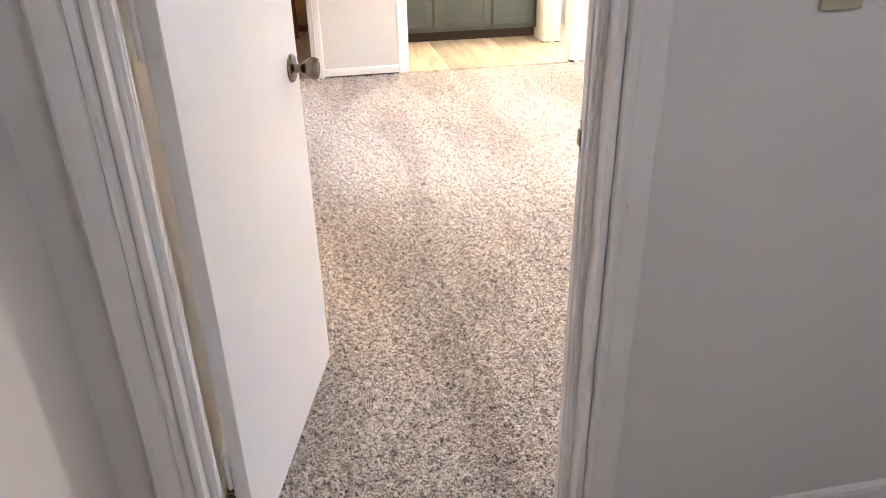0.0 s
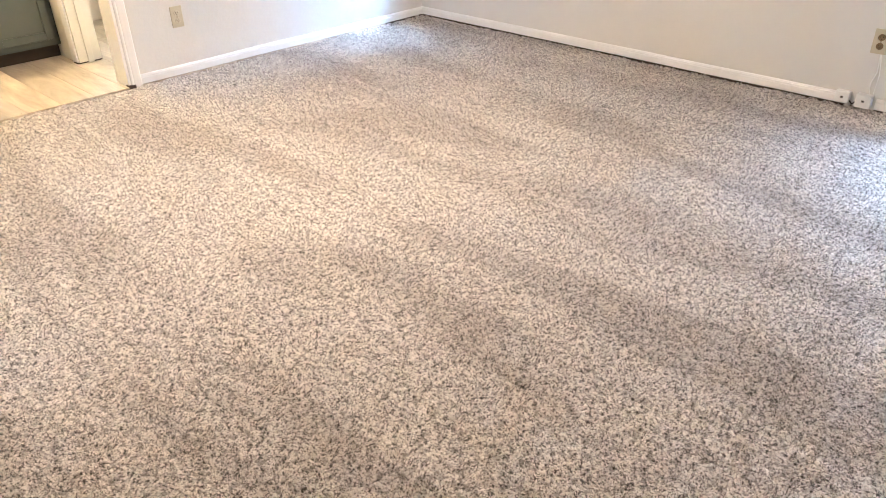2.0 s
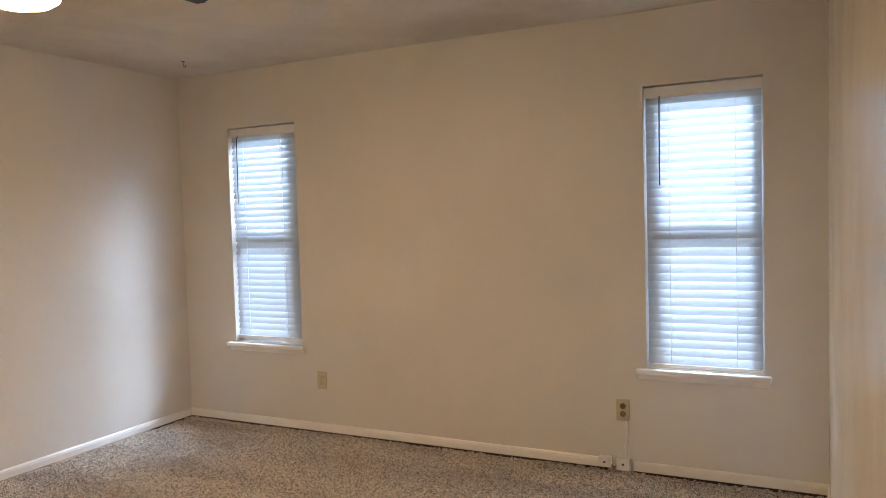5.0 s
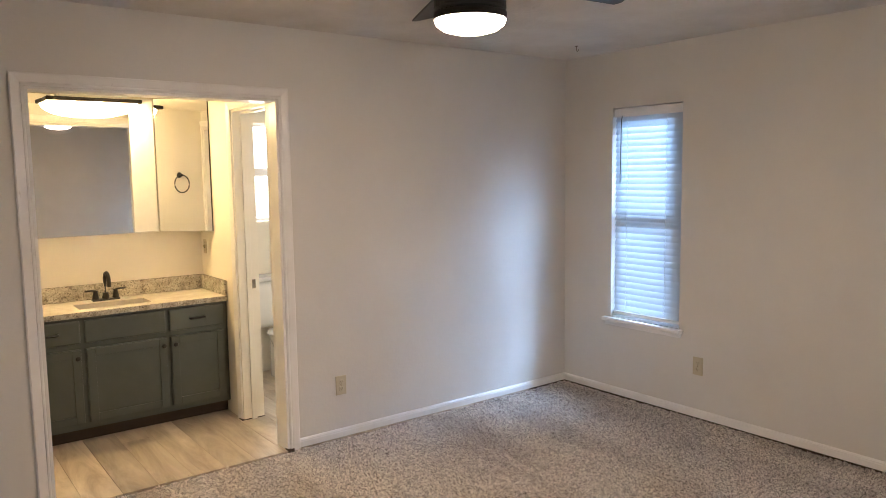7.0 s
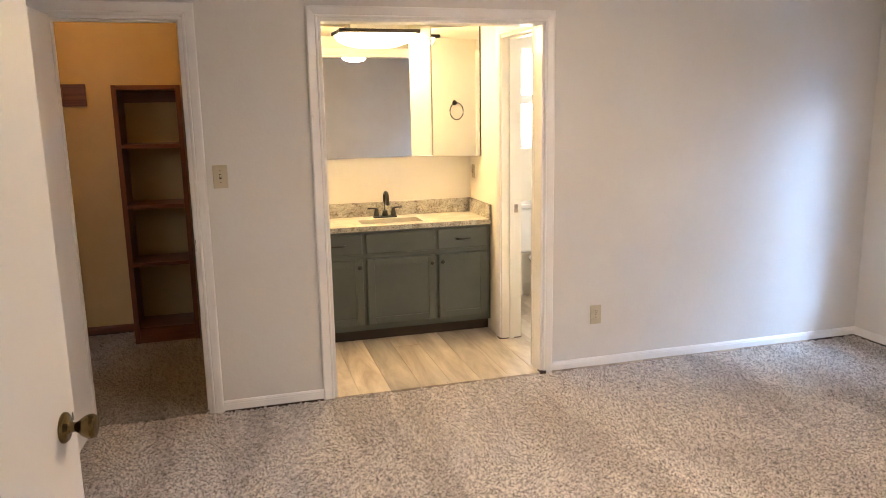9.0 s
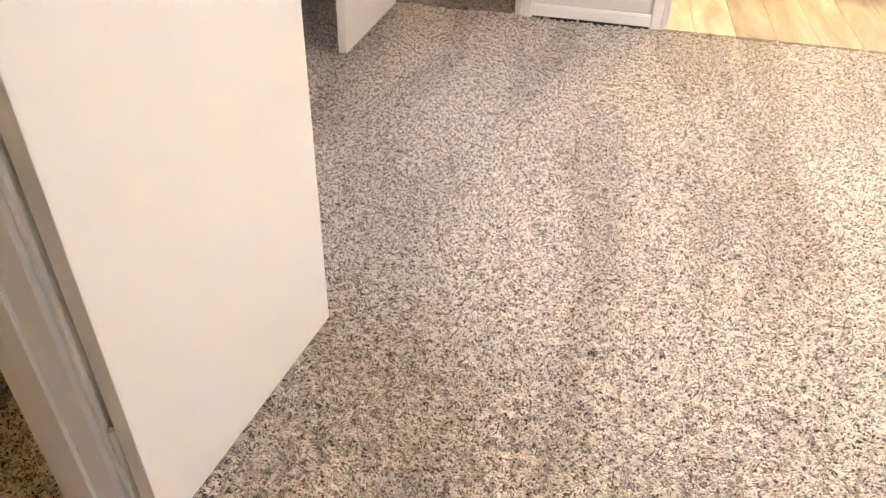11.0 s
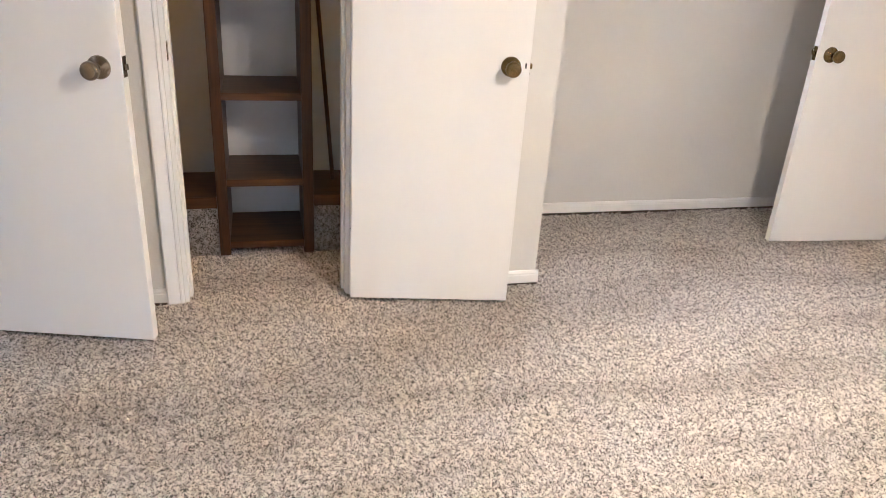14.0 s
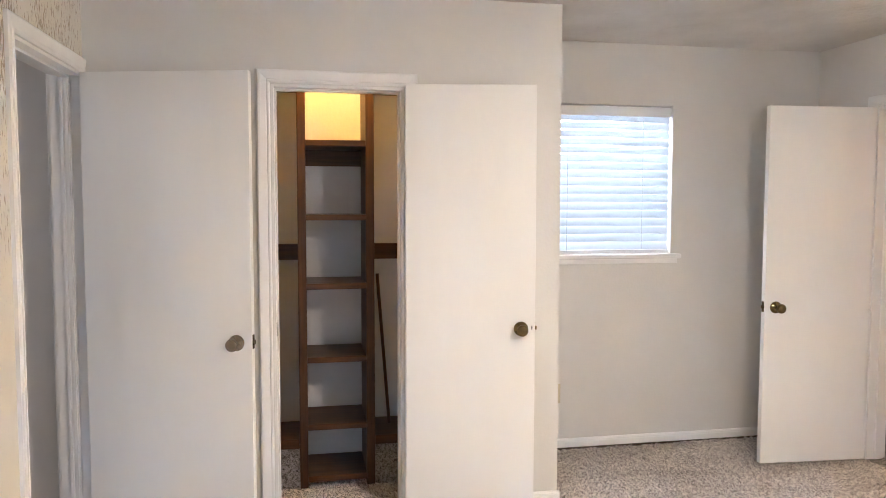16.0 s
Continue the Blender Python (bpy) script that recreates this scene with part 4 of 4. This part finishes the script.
stick = thing("closet_rod", pose(-0.62, 1.385, 0.264), "thin dark wooden rod leaning in the closet", "rod")
bm = bmesh.new()
tube(bm, [(0, 0, 0), (-0.03, -0.062, 0.84)], 0.009, 10)
part("rod", bm, WOOD_Z, stick)


def bulb(at, label):
    lamp = thing("closet_light", Matrix.Translation(at), label, "lamp", "closet lights")
    bm = bmesh.new()
    lathe(bm, [(0.0, 0.0), (0.055, 0.0), (0.052, -0.02), (0.026, -0.045), (0.0, -0.045)], n=20)
    part("lampholder", bm, WHITE_PLASTIC, lamp, "", None, True)
    bm = bmesh.new()
    lathe(bm, [(0.0, -0.043), (0.013, -0.045), (0.016, -0.065), (0.030, -0.095), (0.030, -0.115), (0.018, -0.134), (0.0, -0.138)], n=16)
    part("bulb", bm, BULB, lamp, "glowing amber bulb", None, True)


bulb((-0.21, 1.10, H), "bare amber bulb on the closet ceiling")
bulb((-0.30, 4.95, H), "bare amber bulb on the walk-in closet ceiling")

# added lamp, out of view, that brightens the hall walls and door casing
hl = thing("hall_fill_light", pose(1.25, -1.55, H), "unseen round flush ceiling light added to brighten the hallway", "ceiling light")
bm = bmesh.new()
lathe(bm, [(0.0, 0.0), (0.15, 0.0), (0.15, -0.02), (0.0, -0.02)], n=28)
part("base", bm, WHITE_PLASTIC, hl)
bm = bmesh.new()
lathe(bm, [(0.0, -0.019), (0.14, -0.019), (0.135, -0.04), (0.10, -0.07), (0.05, -0.085), (0.0, -0.088)], n=28)
part("diffuser", bm, HALL_GLASS, hl, "glowing diffuser", None, True)

# ---- walk-in closet: bookcase, rod with its block ----
case = thing("bookcase", pose(0.02, 5.72, 0), "tall narrow dark red wooden bookcase, empty", "bookcase")
cb = Matrix.Translation((-0.02, -5.72, 0))
CX0, CX1, CY0, CY1, CZ = -0.195, 0.235, 5.56, 5.885, 1.775
part("side_panel", slab(CX0, CX0 + 0.032, CY0, CY1, 0.003, CZ, bevel=0.002), RED_Z, case, "", cb)
part("side_panel", slab(CX1 - 0.032, CX1, CY0, CY1, 0.003, CZ, bevel=0.002), RED_Z, case, "", cb)
part("top_panel", slab(CX0 + 0.032, CX1 - 0.032, CY0, CY1, CZ - 0.03, CZ - 0.001, bevel=0.002), RED_X, case, "", cb)
for z in (0.115, 0.575, 0.975, 1.385):
    part("shelf_board", slab(CX0 + 0.032, CX1 - 0.032, CY0 + 0.004, CY1, z - 0.026, z, bevel=0.002), RED_X, case, "", cb)
part("plinth", slab(CX0 + 0.032, CX1 - 0.032, CY0 + 0.012, CY0 + 0.03, 0.003, 0.088, bevel=0.001), RED_X, case, "", cb)
part("back_cleat", slab(CX0 + 0.032, CX1 - 0.032, CY1 - 0.02, CY1 - 0.002, CZ - 0.11, CZ - 0.031), RED_X, case, "", cb)

rodb = thing("closet_rod", pose(-0.70, 5.9, 1.72), "dark wooden hanging rod with its mounting block", "rod")
part("mounting_block", slab(-0.30, 0.30, -0.022, -0.002, -0.075, 0.075, bevel=0.004), RED_X, rodb)
bm = bmesh.new()
tube(bm, [(0.12, -0.02, 0.03), (0.12, -1.5, 0.03)], 0.017, 14)
part("rod", bm, RED_Z, rodb)
part("bracket", slab(0.085, 0.155, -0.05, -0.021, -0.02, 0.06, bevel=0.004), RED_X, rodb)

# ---- vanity alcove ----
CF = 5.06                      # cabinet front
van = thing("vanity_cabinet", pose(1.615, 5.28, 0), "grey-green painted vanity cabinet with three doors and drawer fronts", "cabinet")
vb = Matrix.Translation((-1.615, -5.28, 0))
bm = slab(VLEFT + 0.002, VRIGHT - 0.002, CF, VBACK - 0.003, 0.095, 0.788)
part("body", bm, CABINET, van, "", vb)
part("toe_kick", slab(VLEFT + 0.002, VRIGHT - 0.002, CF + 0.055, CF + 0.075, 0.012, 0.095), GAP, van, "", vb)


def panel(parent, x0, x1, z0, z1, knob_at=None, pull=False, flat=False, name="door"):
    y = CF - 0.001
    d = part(name, slab(x0, x1, y - 0.018, y, z0, z1, bevel=0.009 if flat else 0.004), CABINET, parent, "", vb)
    if not flat:
        r = 0.052
        bm = bmesh.new()
        for a0, a1, c0, c1 in ((x0 + 0.004, x0 + r, z0 + 0.004, z1 - 0.004), (x1 - r, x1 - 0.004, z0 + 0.004, z1 - 0.004), (x0 + r, x1 - r, z1 - r, z1 - 0.004), (x0 + r, x1 - r, z0 + 0.004, z0 + r)):
            box(bm, a0, a1, y - 0.027, y - 0.0175, c0, c1, bevel=0.0025)
        part("stile_frame", bm, CABINET, d)
    if knob_at:
        bm = bmesh.new()
        lathe(bm, [(0.0, 0.0), (0.009, 0.0), (0.006, 0.006), (0.006, 0.013), (0.013, 0.018), (0.015, 0.024), (0.011, 0.029), (0.0, 0.030)], pose(knob_at[0], y - 0.026, knob_at[1], 90), 16)
        part("knob", bm, BLACK_METAL, d, "black round knob", None, True)
    if pull:
        xm, zm = (x0 + x1) / 2, (z0 + z1) / 2
        bm = bmesh.new()
        tube(bm, [(xm - 0.048, y - 0.016, zm), (xm - 0.046, y - 0.040, zm), (xm - 0.03, y - 0.045, zm), (xm + 0.03, y - 0.045, zm), (xm + 0.046, y - 0.040, zm), (xm + 0.048, y - 0.016, zm)], 0.0068, 8)
        part("pull", bm, BLACK_METAL, d, "black bar pull", None, True)


panel(van, 1.005, 1.340, 0.135, 0.595, (1.315, 0.545))
panel(van, 1.365, 1.846, 0.135, 0.595, (1.820, 0.545))
panel(van, 1.868, 2.225, 0.135, 0.595, (1.893, 0.545))
panel(van, 1.005, 1.340, 0.628, 0.770, None, True, True, "drawer_front")
panel(van, 1.365, 1.846, 0.628, 0.770, None, False, True, "drawer_front")
panel(van, 1.868, 2.225, 0.628, 0.770, None, True, True, "drawer_front")

SX0, SX1, SY0, SY1 = 1.36, 1.79, 5.13, 5.33
top = thing("vanity_counter", pose(1.615, 5.27, 0.79), "cream speckled stone vanity top with sink cut-out and low splashes", "countertop")
tb = Matrix.Translation((-1.615, -5.27, -0.79))
MARBLE = mottled("cream_stone", (0.60, 0.54, 0.45), (0.72, 0.66, 0.56), 9, 0.2, 90, 0.02, 0.0005)
bm = bmesh.new()
for a0, a1, c0, c1 in ((VLEFT + 0.003, SX0, CF - 0.03, VBACK - 0.003), (SX1, VRIGHT - 0.003, CF - 0.03, VBACK - 0.003), (SX0, SX1, CF - 0.03, SY0), (SX0, SX1, SY1, VBACK - 0.003)):
    box(bm, a0, a1, c0, c1, 0.790, 0.823)
part("top_slab", bm, MARBLE, top, "", tb)
part("front_edge", slab(VLEFT + 0.003, VRIGHT - 0.003, CF - 0.034, CF - 0.0302, 0.789, 0.8225, bevel=0.001), GRANITE, top, "", tb)
part("back_splash", slab(VLEFT + 0.003, VRIGHT - 0.024, VBACK - 0.022, VBACK - 0.003, 0.824, 0.925, bevel=0.002), GRANITE, top, "", tb)
part("side_splash", slab(VRIGHT - 0.023, VRIGHT - 0.003, CF - 0.03, VBACK - 0.003, 0.824, 0.925, bevel=0.002), GRANITE, top, "", tb)
sink = thing("sink", pose((SX0 + SX1) / 2, (SY0 + SY1) / 2, 0.79), "white rectangular undermount sink basin", "sink")
bm = bmesh.new()
hx, hy = (SX1 - SX0) / 2, (SY1 - SY0) / 2
rim = [bm.verts.new((sx * hx, sy * hy, 0.0)) for sx, sy in ((-1, -1), (1, -1), (1, 1), (-1, 1))]
low = [bm.verts.new((sx * hx * 0.86, sy * hy * 0.8, -0.12)) for sx, sy in ((-1, -1), (1, -1), (1, 1), (-1, 1))]
for k in range(4):
    bm.faces.new((rim[k], rim[(k + 1) % 4], low[(k + 1) % 4], low[k]))
bm.faces.new(low)
bmesh.ops.bevel(bm, geom=[e for e in bm.edges if not e.is_boundary], offset=0.02, segments=3, affect='EDGES')
part("basin", bm, PORCELAIN, sink, "", None, True)
bm = bmesh.new()
lathe(bm, [(0.0, -0.116), (0.02, -0.116), (0.018, -0.113), (0.0, -0.112)], n=16)
part("drain", bm, BLACK_METAL, sink)

fau = thing("faucet", pose(1.575, 5.405, 0.823), "black high-arc bathroom faucet with two lever handles", "faucet")
part("base_plate", slab(-0.085, 0.085, -0.026, 0.026, 0.0, 0.012, bevel=0.005), BLACK_METAL, fau)
bm = bmesh.new()
tube(bm, [(0, 0, 0.01), (0, 0, 0.13)] + [(0, -0.055 + 0.055 * math.cos(a), 0.13 + 0.055 * math.sin(a)) for a in [math.pi * k / 8 for k in range(1, 9)]] + [(0, -0.112, 0.10)], 0.0125, 12)
lathe(bm, [(0.0, 0.01), (0.024, 0.01), (0.020, 0.03), (0.015, 0.05), (0.0, 0.05)], n=20)
part("spout", bm, BLACK_METAL, fau, "", None, True)
for sx in (-1, 1):
    bm = bmesh.new()
    lathe(bm, [(0.0, 0.01), (0.022, 0.01), (0.019, 0.03), (0.013, 0.055), (0.015, 0.066), (0.0, 0.070)], pose(sx * 0.062, 0, 0), 18)
    h = part("handle", bm, BLACK_METAL, fau, "", None, True)
    bm = bmesh.new()
    tube(bm, [(sx * 0.062, 0, 0.066), (sx * 0.09, -0.004, 0.070), (sx * 0.125, -0.006, 0.070)], 0.006, 8)
    part("lever", bm, BLACK_METAL, h, "", None, True)

cab = thing("mirror_cabinet", pose(1.70, 5.46, 1.26), "wide wall mirror with an angled mirror wing in the corner", "mirror")
mb = Matrix.Translation((-1.70, -5.46, -1.26))
MY = 5.445
MX0, MX1, MZ0, MZ1 = 1.178, 1.955, 1.250, 2.150
part("backing", slab(MX0 + 0.004, MX1 - 0.004, MY + 0.012, VBACK - 0.002, MZ0 + 0.004, MZ1), WHITE_PLASTIC, cab, "", mb)
part("mirror_panel", slab(0.0, MX1 - MX0, -0.003, 0.003, MZ0, MZ1, bevel=0.001), CHROME, cab, "mirror glass", mb @ pose(MX0, MY - 0.012, 0, 0, 0, 2.5))
part("mirror_wing", slab(0.0, 0.362, -0.003, 0.003, MZ0, MZ1, bevel=0.001), CHROME, cab, "angled mirror glass with a thin dark edge", mb @ pose(MX1 + 0.004, MY + 0.006, 0, 0, 0, -35))
part("wing_edge", slab(0.358, 0.364, -0.005, 0.004, MZ0, MZ1), BLACK_METAL, cab, "", mb @ pose(MX1 + 0.004, MY + 0.006, 0, 0, 0, -35))

lightf = thing("vanity_light", pose(1.560, 5.355, 2.125), "oblong bowl light above the vanity mirror, lit", "wall light")
part("base", slab(-0.280, 0.280, -0.075, 0.082, -0.026, 0.0, bevel=0.006), BLACK_METAL, lightf, "dark bronze rim")
part("mount", slab(-0.20, 0.20, -0.03, 0.06, 0.001, VCEIL - 2.126, bevel=0.003), WHITE_PLASTIC, lightf)
bm = bmesh.new()
bmesh.ops.create_uvsphere(bm, u_segments=32, v_segments=12, radius=1.0)
bmesh.ops.delete(bm, geom=[v for v in bm.verts if v.co.z > 0.01], context='VERTS')
for v in bm.verts:
    v.co = Vector((0.272 * math.copysign(abs(v.co.x) ** 0.75, v.co.x), 0.072 * math.copysign(abs(v.co.y) ** 0.7, v.co.y), -0.024 + 0.085 * v.co.z))
part("diffuser", bm, VANITY_GLASS, lightf, "glowing warm diffuser", None, True)

ring = thing("towel_ring", pose(VLEFT, 4.52, 1.64), "black towel ring on the alcove side wall", "towel ring")
bm = bmesh.new()
lathe(bm, [(0.0, 0.0), (0.024, 0.0), (0.024, 0.006), (0.010, 0.010), (0.010, 0.04), (0.0, 0.042)], pose(0, 0, 0, 0, 90), 18)
part("mount", bm, BLACK_METAL, ring, "", None, True)
bm = bmesh.new()
tube(bm, [(0.034, 0.075 * math.sin(2 * math.pi * k / 24), -0.075 + 0.075 * math.cos(2 * math.pi * k / 24)) for k in range(25)], 0.005, 8)
part("ring", bm, BLACK_METAL, ring, "", None, True)

# ---- bathroom seen through its doorway: toilet ----
wc = thing("toilet", pose(2.935, 5.605, 0), "white porcelain toilet with tank under the bathroom window", "toilet")
part("tank", slab(-0.22, 0.22, 0.07, 0.285, 0.42, 0.79, bevel=0.03), PORCELAIN, wc, "", None, True)
part("tank_lid", slab(-0.235, 0.235, 0.055, 0.29, 0.792, 0.825, bevel=0.01), PORCELAIN, wc)
bm = bmesh.new()
lathe(bm, [(0.0, 0.0), (0.13, 0.0), (0.115, 0.08), (0.12, 0.2), (0.17, 0.33), (0.19, 0.385), (0.0, 0.385)], pose(0, -0.13, 0.012), 28)
part("bowl", bm, PORCELAIN, wc, "", None, True)
bm = bmesh.new()
lathe(bm, [(0.0, 0.40), (0.195, 0.40), (0.20, 0.412), (0.19, 0.425), (0.0, 0.428)], pose(0, -0.13, 0), 28)
part("seat_lid", bm, PORCELAIN, wc, "", None, True)
part("pedestal", slab(-0.10, 0.10, -0.05, 0.10, 0.012, 0.39, bevel=0.02), PORCELAIN, wc)

# ---- vinyl planks of the vanity and bathroom floor ----
vinyl = thing("floor_vanity", pose(1.6, 4.9, 0), "light oak-look vinyl plank floor", "floor", kind="structure")
rnd = random.Random(7)
PW = 0.18
meshes = {}
x = VLEFT - 0.02
fb_ = Matrix.Translation((-1.6, -4.9, 0))
while x < BATH_E:
    y = NORTH - 0.01 - (0 if rnd.random() < 0.5 else rnd.uniform(0.2, 0.9))
    end = VBACK + 0.02 if x + PW < VRIGHT + 0.02 else BATH_N
    while y < end:
        y2 = min(y + 1.22, end)
        ya = max(y, NORTH - 0.01)
        if y2 - ya > 0.02:
            key = round(y2 - ya, 3)
            if key not in meshes:
                bm = slab(0.0008, PW - 0.0008, 0.0008, key - 0.0008, -0.004, 0.010, bevel=0.0012)
                md = bpy.data.meshes.new("plank")
                bm.to_mesh(md)
                bm.free()
                md.materials.append(PLANK)
                meshes[key] = md
            p = new("plank", meshes[key])
            p.parent = vinyl
            p.matrix_basis = fb_ @ Matrix.Translation((x, ya, 0))
        y = y2
    x += PW
